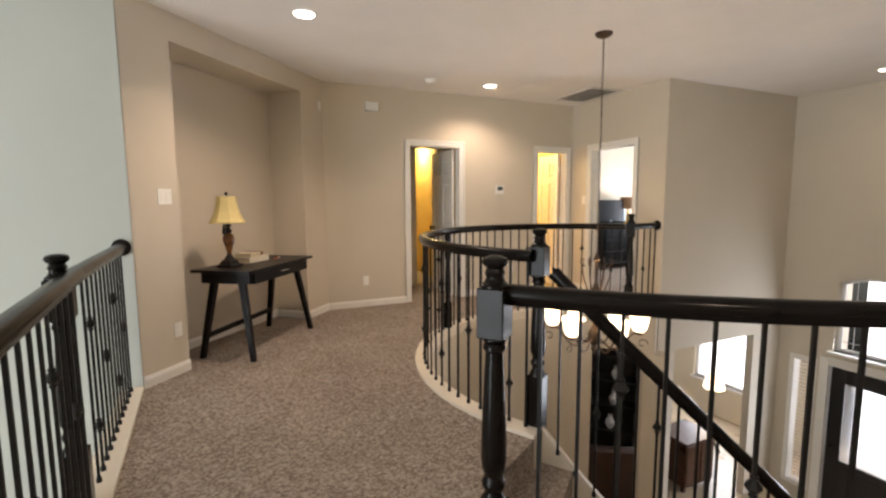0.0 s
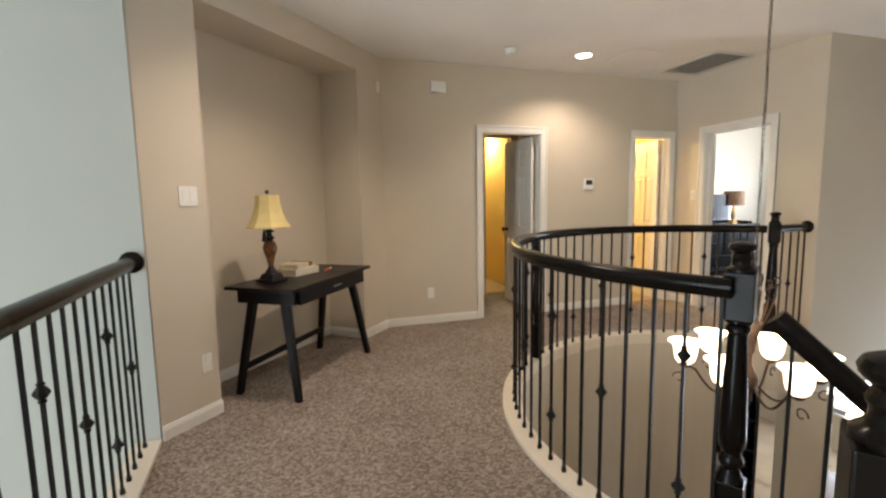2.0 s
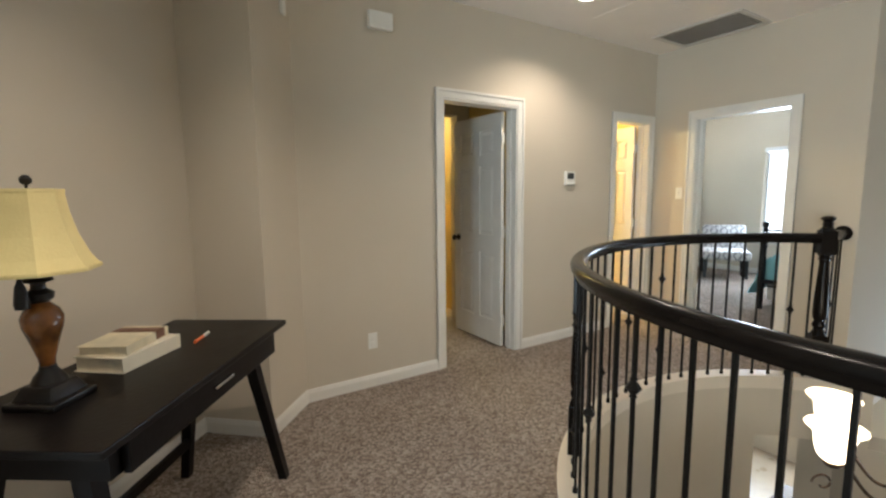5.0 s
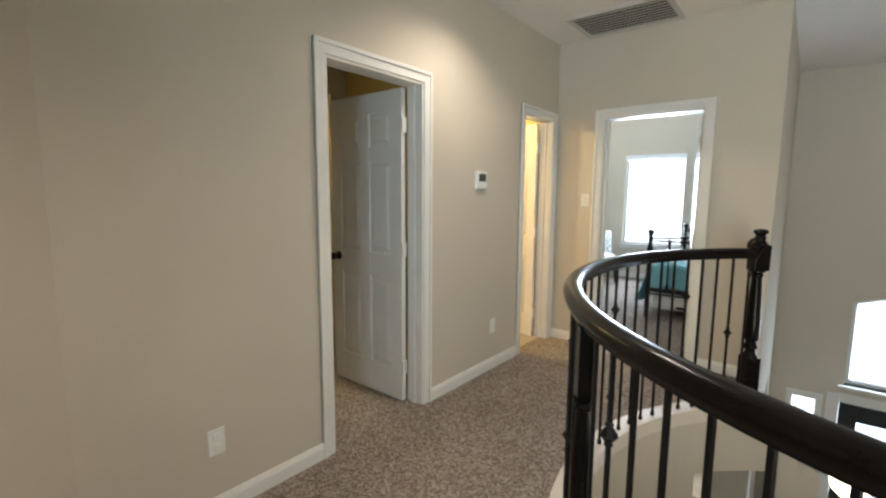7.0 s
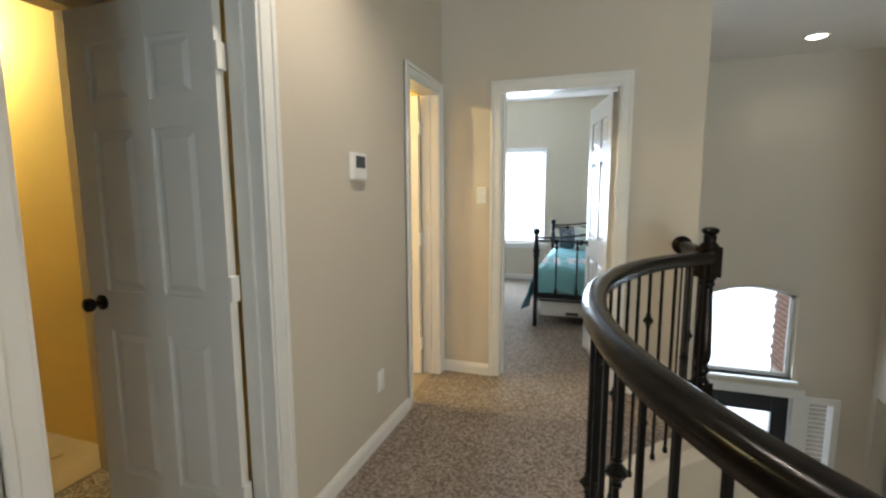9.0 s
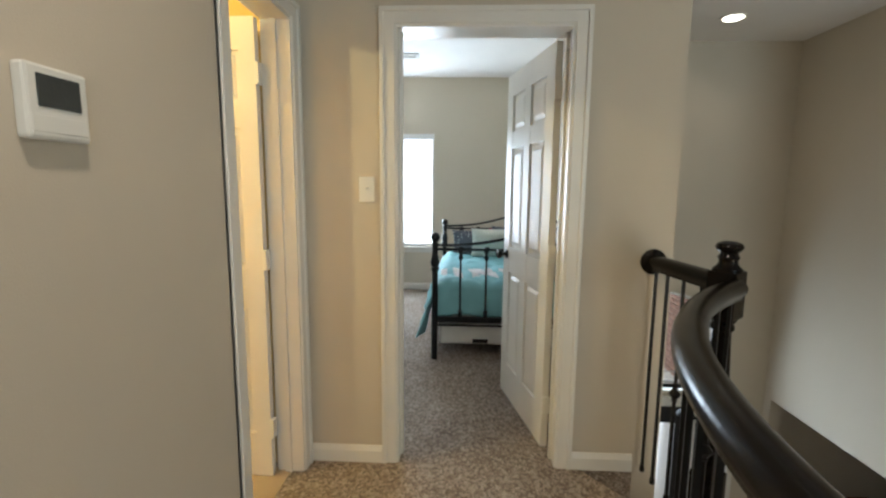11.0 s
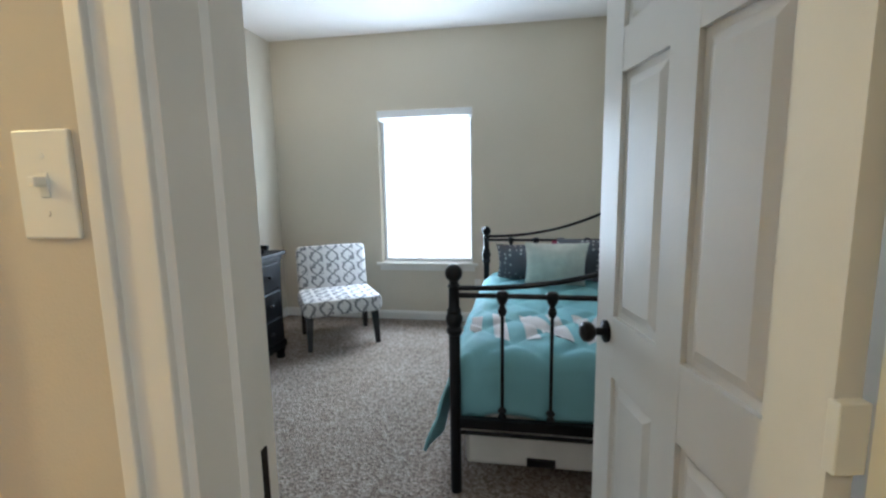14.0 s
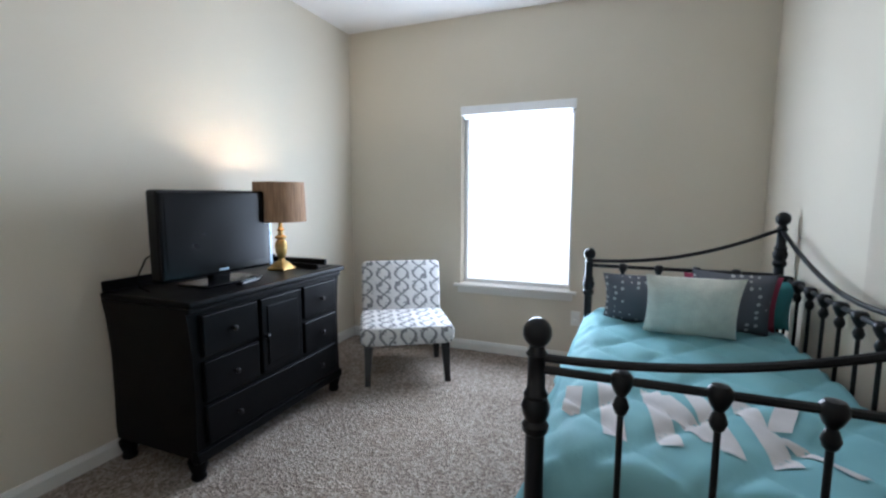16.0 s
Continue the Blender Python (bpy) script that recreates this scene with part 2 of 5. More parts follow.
def hall_inside(x, y):
    """The hall's floor: the landing, the bridge and the passage, without the family room's void."""
    if y > 7.9 or y < -2.5 or (x > 4.585 and y < WY) or (x > 4.52 and y >= WY) or (y < 0.4 and x > 3.558):
        return False
    if y < 3.64:
        edge = -0.62 - (y - 2.27) * 0.0876 if y > 2.27 else max(-0.62 + (2.27 - y) * 0.141, -0.62) if y > 0 else -0.30
        return x > edge
    return x > -1.15


bm = bmesh.new()
prev = None
for i in range(496):
    a = 37.5 + 0.5 * i
    ca, sa = math.cos(radians(a)), math.sin(radians(a))
    for r0 in ((RI + 0.07, RO + 0.02) if abs(a - A_B) < 0.3 else (RI + 0.07,) if a < A_B else (RO + 0.02,)):
        r1, (px, py) = r0, centre(r0)
        while r1 < 8 and hall_inside(px + (r1 + 0.01) * ca, py + (r1 + 0.01) * sa):
            r1 += 0.01
        cur = [bm.verts.new((px + r * ca, py + r * sa, z)) for r, z in ((r0, 0.0), (r1, 0.0), (r1, -0.30), (r0, -0.30))]
        if prev:
            for k in range(4):
                bm.faces.new((prev[k], prev[(k + 1) % 4], cur[(k + 1) % 4], cur[k]))
        prev = cur
bmesh.ops.remove_doubles(bm, verts=bm.verts, dist=1e-5)
tagged(finish("floor_hall", bm, CARPET), "speckled brown and grey cut-pile carpet floor", "floor", kind="structure")
tagged(finish("floor_bedroom", slab([(WX - 0.012, 3.86), (BX, 3.86), (BX, 7.03), (WX - 0.012, 7.03)], -0.30, -0.002), CARPET),
       "speckled brown and grey cut-pile carpet floor", "floor", kind="structure")
tagged(finish("floor_bathroom", slab([(0.82, 6.62), (3.0, 6.62), (3.0, 7.9), (0.82, 7.9)], 0.0, 0.005), TILE), "beige tiled floor of a bathroom", "floor", kind="structure")
tagged(finish("floor_closet", slab([(3.06, WY + 0.06), (4.5, WY + 0.06), (4.5, 7.9), (3.06, 7.9)], 0.0, 0.005), TILE), "beige tiled floor", "floor", kind="structure")
tagged(finish("floor_downstairs", slab([(-6.6, -4.0), (9.4, -4.0), (9.4, 8.2), (-6.6, 8.2)], LOW - 0.2, LOW), TILE), "beige tiled floor of the ground storey", "floor", kind="structure")
tagged(finish("ceiling", slab([(-6.6, -2.6), (BX + 0.1, -2.6), (BX + 0.1, 8.0), (-6.6, 8.0)], CEIL, CEIL + 0.2), CEILING), "pale painted textured ceiling", "ceiling", kind="structure")
tagged(finish("ceiling_dining", slab([(WX + 0.06, 3.845), (BX, 3.845), (BX, 7.03), (WX + 0.06, 7.03)], -0.40, -0.30), CEILING), "pale painted ceiling of the lower room", "ceiling", kind="structure")

# hall walls
OP1, OP2, OP3, DH = (1.985, 2.715), (3.96, 4.50), (4.21, 5.00), 2.045
wall("wall_north", (0.92, WY), (WX, WY), 0.12, 0, CEIL, PAINT, [(OP1[0] - 0.92, OP1[1] - 0.92, 0, DH), (OP2[0] - 0.92, OP2[1] - 0.92, 0, DH)])
wall("wall_east", (WX, WY + 0.12), (WX, 3.74), 0.12, -0.3, CEIL, [PAINT], [(WY + 0.12 - OP3[1], WY + 0.12 - OP3[0], -0.02, DH)])
wall("wall_east_lower", (WX, 3.99), (WX, 3.74), 0.12, LOW, -0.3, PAINT)
wall("wall_foyer_north", (WX + 0.12, 3.74), (EX, 3.74), 0.10, LOW, CEIL, PAINT, [(0.18, 1.75, LOW, -0.55)])
# diagonal wall with the display niche
D0, D1 = (-0.69, 3.60), (0.92, WY)
dm, dl = along(D0, D1)
NA, NB, NH, ND = 0.39, dl - 0.42, 2.51, 0.42
wall("wall_niche", D0, D1, 0.12, 0, CEIL, PAINT, [(NA, NB, 0, NH)])
bm = bmesh.new()
box(bm, NA - 0.1, ND, 0, NB + 0.1, ND + 0.1, NH + 0.1, m=dm)
box(bm, NA - 0.1, 0.12, 0, NA, ND, NH + 0.1, m=dm)
box(bm, NB, 0.12, 0, NB + 0.1, ND, NH + 0.1, m=dm)
box(bm, NA, 0.12, NH, NB, ND, NH + 0.1, m=dm)
tagged(finish("wall_niche_inside", bm, PAINT), "beige painted recessed wall niche", "wall", kind="structure")


def on(m, x, y):
    v = m @ Vector((x, y, 0))
    return (v.x, v.y)


skirting(D0, on(dm, NA, 0))
skirting(on(dm, NA, 0), on(dm, NA, ND))
skirting(on(dm, NA, ND), on(dm, NB, ND))
skirting(on(dm, NB, ND), on(dm, NB, 0))
skirting(on(dm, NB, 0), D1)
skirting(D1, (OP1[0] - 0.06, WY))
skirting((OP1[1] + 0.06, WY), (OP2[0] - 0.06, WY))
skirting((OP2[1] + 0.06, WY), (WX, WY))
skirting((WX, WY), (WX, OP3[1] + 0.06))
skirting((WX, OP3[0] - 0.06), (WX, 3.86))
# family room on the far side of the bridge
wall("wall_family_north", (-6.5, 3.59), (-0.695, 3.59), 0.12, LOW, CEIL, PAINT_PALE, label="pale painted plaster wall of the two-storey room")
wall("wall_family_west", (-6.5, -2.5), (-6.5, 3.59), 0.12, LOW, CEIL, PAINT_PALE, label="pale painted plaster wall of the two-storey room")
wall("wall_south", (3.55, -2.5), (-6.5, -2.5), 0.12, LOW, CEIL, PAINT)
wall("wall_landing_end", (3.55, 0.31), (3.55, -2.5), 0.12, LOW, CEIL, PAINT)
# foyer
AO = 329
wall("wall_foyer_south", (EX, 1.57), (5.10, 1.57), 0.12, LOW, CEIL, PAINT, [(0.10, 1.72, LOW, -0.73)])
bm = bmesh.new()
pts = ring(RO + 0.06, A_END, AO, 14)
prism(bm, pts + ring(RO + 0.18, AO, A_END, 14), LOW, CEIL)
tagged(finish("wall_stair_curve", bm, PAINT), "beige curved plaster wall of the stair well", "wall", kind="structure")
bm = bmesh.new()
prism(bm, ring(RO + 0.03, A_A, A_END, 20) + ring(RO + 0.15, A_END, A_A, 20), LOW, -0.30)
tagged(finish("wall_stair_outer", bm, PAINT), "beige curved plaster wall beside the stairs", "wall", kind="structure")
bm = bmesh.new()
prism(bm, ring(RI - 0.02, 52, A_B, 44) + ring(RI + 0.065, A_B, 52, 44), LOW, -0.004)
prism(bm, ring(RI - 0.02, 27, 52, 8) + ring(RI + 0.065, 52, 27, 8), -0.44, -0.004)
prism(bm, ring(RI - 0.02, 22, 31, 4) + ring(RI + 0.22, 31, 22, 4), LOW, -0.44)
tagged(finish("wall_well_round", bm, PAINT), "beige round plaster wall below the railing", "wall", kind="structure")
# entry wall, door and windows
wy = [3.09, 2.27, 3.13, 2.23]
wall("wall_entry", (EX, 3.80), (EX, 1.45), 0.16, LOW, CEIL, PAINT,
     [(0.71, 1.53, -0.68, 0.34), (0.67, 1.57, LOW, -0.86), (1.69, 1.94, LOW + 0.25, -0.90), (0.27, 0.50, LOW + 0.25, -0.90)])
# bedroom
wall("wall_bedroom_east", (BX, 7.15), (BX, 3.60), 0.16, LOW, CEIL, PAINT_ROOM, [(1.18, 2.08, 0.57, 2.02), (1.1, 2.4, -2.3, -0.9)])
wall("wall_bedroom_north", (WX + 0.12, 7.03), (BX, 7.03), 0.12, LOW, CEIL, PAINT_ROOM)
wall("wall_bedroom_south", (BX, 3.84), (WX + 0.12, 3.84), 0.03, -0.30, CEIL, PAINT_ROOM)
wall("wall_bedroom_west", (WX + 0.15, 3.87), (WX + 0.15, 7.03), 0.03, 0, CEIL, PAINT_ROOM, [(OP3[0] - 3.87, OP3[1] - 3.87, 0, DH)])
skirting((BX, 7.03), (BX, 3.84))
skirting((WX + 0.15, 7.03), (BX, 7.03))
skirting((BX, 3.84), (WX + 0.15, 3.84))
skirting((WX + 0.15, OP3[1] + 0.06), (WX + 0.15, 7.03))
# rooms behind the two narrow doors
wall("wall_vestibule_west", (1.55, WY + 0.12), (1.55, 6.5), 0.1, 0, CEIL, PAINT)
wall("wall_vestibule_north", (1.55, 6.5), (3.0, 6.5), 0.12, 0, CEIL, PAINT, [(0.93, 1.30, 0, 2.14)])
# these walls carry the rooms' warm light in their yellow colour
wall("wall_bathroom_north", (0.8, 7.9), (3.0, 7.9), 0.1, 0, CEIL, PAINT_WARM_LIT)
wall("wall_bathroom_east", (3.0, 7.9), (3.0, WY + 0.12), 0.06, 0, CEIL, PAINT_WARM_LIT)
wall("wall_bathroom_west", (0.8, WY + 0.2), (0.8, 7.9), 0.1, 0, CEIL, PAINT_WARM_LIT)
wall("wall_closet_north", (3.06, 7.9), (4.5, 7.9), 0.1, 0, CEIL, PAINT_WARM_LIT)
wall("wall_closet_east", (4.545, 7.9), (4.545, WY + 0.12), 0.035, 0, CEIL, PAINT_WARM_LIT)
skirting((0.8, 7.9), (3.0, 7.9))
# the lower storey is closed in all round
wall("wall_lower_north", (-6.5, 8.1), (9.3, 8.1), 0.1, LOW, -0.3, PAINT)
wall("wall_lower_south", (9.3, -3.9), (-6.5, -3.9), 0.1, LOW, -0.3, PAINT)
# unseen ceiling, and a wall with it, added to shut out sky light
tagged(finish("ceiling_sky_block", slab([(3.68, -3.9), (EX + 0.25, -3.9), (EX + 0.25, 1.45), (5.3, 1.45), (5.3, 0.2), (3.68, 0.2)], -0.40, -0.30), CEILING), "pale painted ceiling of the lower room", "ceiling", kind="structure")
wall("wall_sky_block", (EX + 0.16, 1.69), (EX + 0.16, -3.9), 0.1, LOW, -0.3, PAINT)
wall("wall_lower_west", (2.2, 4.55), (2.2, 8.1), 0.1, LOW, -0.3, PAINT)

# curb round the well and along the bridge
bm = bmesh.new()
prism(bm, ring(RI - 0.045, 36.5, A_B, 60) + ring(RI + 0.075, A_B, 36.5, 60), 0.0, 0.022)
prism(bm, ring(RI - 0.035, 30, A_B, 60) + ring(RI - 0.02, A_B, 30, 60), -0.075, -0.0)
tagged(finish("trim_well_curb", bm, CREAM, True), "cream painted curved curb under the railing", "trim", kind="structure")
bm = bmesh.new()
prism(bm, ring(RO - 0.06, A_A, A_END, 24) + ring(RO + 0.06, A_END, A_A, 24), -0.001, 0.022)
prism(bm, ring(RO - 0.03, A_A, A_END, 24) + ring(RO + 0.0, A_END, A_A, 24), -0.31, -0.001)
tagged(finish("trim_landing_curb", bm, CREAM, True), "cream painted curved curb under the railing", "trim", kind="structure")
LR = [(-0.76, 3.588), (-0.655, 2.27), (-0.35, 0.0), (-0.35, -2.5)]
bm = bmesh.new()
prism(bm, [(x - 0.07, y) for x, y in LR] + [(x + 0.07, y) for x, y in LR[::-1]], -0.001, 0.022)
prism(bm, [(x - 0.06, y) for x, y in LR] + [(x + 0.03, y) for x, y in LR[::-1]], -0.31, -0.001)
tagged(finish("trim_bridge_curb", bm, CREAM), "cream painted curb under the bridge railing", "trim", kind="structure")

# ---------------------------------------------------------------- stairs
RISE, TURN_STEP = 2.95 / 16, 7.0
stairs = thing("staircase", pose(CX, CY, 0), "curved carpeted staircase with cream skirt boards", "staircase", kind="structure")
for i in range(15):
    a0 = A_B + i * TURN_STEP
    z = -RISE * (i + 1)
    bm = bmesh.new()
    prism(bm, [(x - CX, y - CY) for x, y in ring(RI - 0.03, a0 - 0.8, a0 + TURN_STEP, 3) + ring(RO + 0.02, a0 + TURN_STEP, a0 - 0.8, 3)], z - 0.19, z)
    part("step", bm, CARPET, stairs, "speckled carpeted tread and riser")
for r0, r1 in ((RI - 0.06, RI - 0.03),):
    bm = bmesh.new()
    inn, out = ring(r0, A_B, A_B + 15 * TURN_STEP, 40), ring(r1, A_B, A_B + 15 * TURN_STEP, 40)
    rows = []
    for i in range(41):
        zt = -RISE * (i * 15 / 40) + 0.03
        rows.append([bm.verts.new((p[0] - CX, p[1] - CY, z)) for p, z in ((inn[i], zt - 0.42), (out[i], zt - 0.42), (out[i], zt), (inn[i], zt))])
    for a, b in zip(rows, rows[1:]):
        for k in range(4):
            bm.faces.new((a[k], a[(k + 1) % 4], b[(k + 1) % 4], b[k]))
    bm.faces.new(rows[0])
    bm.faces.new(rows[-1][::-1])
    part("skirt_board", bm, CREAM, stairs, "cream painted curved skirt board")

# ---------------------------------------------------------------- railings
RAILZ = 0.985
GRIP = [(-0.020, 0.0), (0.020, 0.0), (0.024, 0.012), (0.034, 0.024), (0.037, 0.040), (0.030, 0.056), (0.016, 0.065), (0.0, 0.067),
        (-0.016, 0.065), (-0.030, 0.056), (-0.037, 0.040), (-0.034, 0.024), (-0.024, 0.012)]
FINIAL = [(0.046, 0), (0.046, 0.008), (0.036, 0.016), (0.030, 0.026), (0.029, 0.036), (0.034, 0.046), (0.030, 0.054), (0.027, 0.062), (0.034, 0.068), (0.041, 0.076), (0.043, 0.084), (0.038, 0.094), (0.022, 0.101), (0.0, 0.103)]
SHAFT = [(0.046, 0.0), (0.044, 0.012), (0.034, 0.028), (0.030, 0.044), (0.039, 0.062), (0.041, 0.076), (0.033, 0.092), (0.030, 0.100), (0.041, 0.128), (0.044, 0.160),
         (0.042, 0.25), (0.036, 0.40), (0.031, 0.50), (0.030, 0.530), (0.038, 0.540), (0.038, 0.552), (0.032, 0.560), (0.043, 0.572), (0.043, 0.580)]
mesh_cache = {}


def newel(parent, x, y, z, drop=0.0, turn=0.0):
    """A turned newel post: square foot, turned shaft, square head and knob."""
    key = round(drop, 2)
    if key not in mesh_cache:
        foot = bx(-0.046, -0.046, -drop, 0.046, 0.046, 0.30, bevel=0.004)
        shaft = turned([(r, w + 0.30) for r, w in SHAFT], 20)
        head = bx(-0.046, -0.046, 0.88, 0.046, 0.046, 1.045, bevel=0.004)
        knob = turned([(r, w + 1.045) for r, w in FINIAL], 20)
        mesh_cache[key] = [finish(n, b, RAILWOOD, "block" not in n) for n, b in (("foot_block", foot), ("shaft", shaft), ("head_block", head), ("finial", knob))]
        obs = mesh_cache[key]
    else:
        obs = []
        for o in mesh_cache[key]:
            c = o.copy()
            scene.collection.objects.link(c)
            obs.append(c)
    post = new("newel_post")
    post.parent = parent
    post.matrix_basis = pose(x, y, z, 0, 0, turn)
    for o in obs:
        o.parent = post
    return post


def baluster_mesh(kind, length):
    """A square iron bar with cast knuckles: none, one or two."""
    bm = bmesh.new()
    box(bm, -0.0056, -0.0056, 0, 0.0056, 0.0056, length)
    lathe(bm, [(0.012, 0), (0.012, 0.018), (0.008, 0.028)], 8)
    for f in {"plain": (), "single": (0.50,), "double": (0.24, 0.76)}[kind]:
        zc = length * f
        lathe(bm, [(0.008, zc - 0.034), (0.013, zc - 0.028), (0.009, zc - 0.022), (0.016, zc - 0.013), (0.025, zc), (0.016, zc + 0.013), (0.009, zc + 0.022), (0.013, zc + 0.028), (0.008, zc + 0.034)], 8)
    return bm


ORDER = ("double", "plain", "plain", "single", "plain", "plain")


def balusters(parent, places, length=RAILZ - 0.02, start=0, skip=()):
    for i, (x, y, z, a) in enumerate(places):
        kind = ORDER[(i + start) % 6]
        key = (kind, round(length, 3))
        if key not in mesh_cache:
            ob = finish("baluster", baluster_mesh(kind, length), IRON)
            mesh_cache[key] = ob
        else:
            ob = mesh_cache[key].copy()
            scene.collection.objects.link(ob)
        ob.parent = parent
        ob.matrix_basis = pose(x, y, z, 0, 0, a)


def rosette(parent, x, y, z, a):
    m = pose(x, y, z, 0, 90, a)
    bm = turned([(0.058, 0), (0.058, 0.008), (0.050, 0.016), (0.040, 0.020), (0.034, 0.030), (0.0, 0.032)], 24, m)
    part("rosette", bm, RAILWOOD, parent, "round dark wood wall rosette", True)


# round railing of the well
AC = 38.3
rail1 = thing("well_railing", pose(0, 0, 0), "dark wood curved railing with black iron balusters and knuckles", "railing")
bm = bmesh.new()
sweep(bm, [(*p, RAILZ) for p in ring(RI, A_B - 2, AC + 2, 90)], GRIP)
part("handrail", bm, RAILWOOD, rail1, "glossy dark curved handrail", True)
cn = (4.105, 3.775)
bm = bmesh.new()
sweep(bm, [(cn[0] + 0.03, cn[1], RAILZ), (WX - 0.02, 3.825, RAILZ)], GRIP)
part("handrail", bm, RAILWOOD, rail1, "short straight handrail to the wall", True)
rosette(rail1, WX, 3.825, RAILZ + 0.034, 180)
newel(rail1, cn[0], cn[1], 0.022, 0.0, AC)
newel(rail1, 1.525, 1.985, 0.022, 0.30, A_B)
mid = new("newel_post")
mid.parent = rail1
mid.matrix_basis = pose(*ring(RI, 126, 126, 1)[0], 0.022, 0, 0, 126) @ Matrix.Diagonal((0.72, 0.72, 1, 1))
part("foot_block", bx(-0.046, -0.046, 0, 0.046, 0.046, 0.26, bevel=0.004), RAILWOOD, mid)
part("shaft", turned([(r, w * 0.82 + 0.26) for r, w in SHAFT], 20), RAILWOOD, mid, "", True)
part("head_block", bx(-0.034, -0.034, 0.735, 0.034, 0.034, RAILZ - 0.02, bevel=0.004), RAILWOOD, mid)
places = []
for i in range(44):
    a = A_B - 3.0 - 4.0 * i
    if a > AC + 2.5 and abs(a - 125) > 2.5:
        places.append((*ring(RI, a, a, 1)[0], 0.022, a))
balusters(rail1, places, start=5)
places = [(cn[0] + (WX - cn[0]) * f, cn[1] + (3.825 - cn[1]) * f, 0.022, 0) for f in (0.26, 0.50, 0.74, 0.93)]
balusters(rail1, places, start=2)

# railing of the landing, over the stairs
rail2 = thing("landing_railing", pose(0, 0, 0), "dark wood curved railing with black iron balusters beside the stairs", "railing")
AN = 218.0
bm = bmesh.new()
sweep(bm, [(*p, RAILZ) for p in ring(RO, AN + 1, A_END, 40)], GRIP)
part("handrail", bm, RAILWOOD, rail2, "glossy dark curved handrail", True)
newel(rail2, 0.747, 1.155, 0.0, 0.0, AN)
balusters(rail2, [(*ring(RO, a, a, 1)[0], 0.022, a) for a in [AN + 3.2 + 2.6 * i for i in range(25)]], start=4)

# sloping inner railing of the stairs
rail3 = thing("stair_railing", pose(0, 0, 0), "dark wood sloping stair handrail with black iron balusters", "railing")
path = []
for i in range(61):
    a = A_B + 1.5 + i * 1.68
    path.append((*ring(RI, a, a, 1)[0], RAILZ - 0.03 - RISE / TURN_STEP * (a - A_B)))
bm = bmesh.new()
sweep(bm, path, GRIP)
part("handrail", bm, RAILWOOD, rail3, "glossy dark sloping handrail", True)
places = []
for i in range(27):
    a = A_B + 4.0 + 3.6 * i
    step = int((a - A_B) / TURN_STEP) + 1
    top = RAILZ - 0.02 - RISE / TURN_STEP * (a - A_B)
    places.append((*ring(RI, a, a, 1)[0], top - 0.95, a))
balusters(rail3, places, length=0.95, start=1)
a = A_B + 15 * TURN_STEP
newel(rail3, *ring(RI, a, a, 1)[0], LOW, 0.0, a)

# bridge railing over the family room
rail4 = thing("bridge_railing", pose(0, 0, 0), "dark wood bridge railing with black iron balusters and turned posts", "railing")
bm = bmesh.new()
sweep(bm, [(-0.757, 3.575, RAILZ), (-0.655, 2.27, RAILZ)], GRIP)
part("handrail", bm, RAILWOOD, rail4, "straight dark handrail", True)
bm = bmesh.new()
sweep(bm, [(-0.655, 2.27, RAILZ), (-0.35, 0.0, RAILZ), (-0.35, -2.48, RAILZ)], GRIP)
part("handrail", bm, RAILWOOD, rail4, "straight dark handrail", True)
rosette(rail4, -0.758, 3.59, RAILZ + 0.034, -90)
newel(rail4, -0.69, 2.205, -0.03, 0, 5)
balusters(rail4, [(-0.757 + 0.102 * f, 3.58 - 1.31 * f, 0.022, 4) for f in [(i + 0.6) / 12.6 for i in range(12)]], start=2)
balusters(rail4, [(-0.655 + 0.305 * f, 2.27 - 2.27 * f, 0.022, 8) for f in [(i + 1) / 20.5 for i in range(20)]], start=2)

# ---------------------------------------------------------------- doors
def casing(name, m, w, h, depth):
    """Door lining and casings on both faces: opening from x 0 to w, wall from y 0 to depth."""
    t = thing(name, m, "white painted wooden door frame with stepped casing", "door frame", kind="structure")
    bm = bmesh.new()
    box(bm, 0, -0.002, 0, 0.018, depth + 0.002, h)
    box(bm, w - 0.018, -0.002, 0, w, depth + 0.002, h)
    box(bm, 0.018, -0.002, h - 0.018, w - 0.018, depth + 0.002, h)
    box(bm, 0.018, depth * 0.45, 0, 0.030, depth * 0.45 + 0.03, h - 0.018)
    box(bm, w - 0.030, depth * 0.45, 0, w - 0.018, depth * 0.45 + 0.03, h - 0.018)
    part("jamb", bm, TRIM, t)
    for y0, s in ((0, -1), (depth, 1)):
        def sl(a, b, z0, z1, d0, nm, bm):
            ya, yb = sorted((y0, y0 + s * d0))
            box(bm, a, ya, z0, b, yb, z1, bevel=0.002)
        for a, b, c, d in ((-0.062, 0.006, -0.062, -0.042), (w - 0.006, w + 0.062, w + 0.042, w + 0.062)):
            bm = bmesh.new()
            sl(a, b, 0, h + 0.062, 0.011, "", bm)
            sl(c, d, 0, h + 0.060, 0.019, "", bm)
            part("side_casing", bm, TRIM, t)
        bm = bmesh.new()
        sl(0.004, w - 0.004, h - 0.004, h + 0.061, 0.0105, "", bm)
        sl(-0.06, w + 0.06, h + 0.042, h + 0.063, 0.0195, "", bm)
        part("head_casing", bm, TRIM, t)
    return t


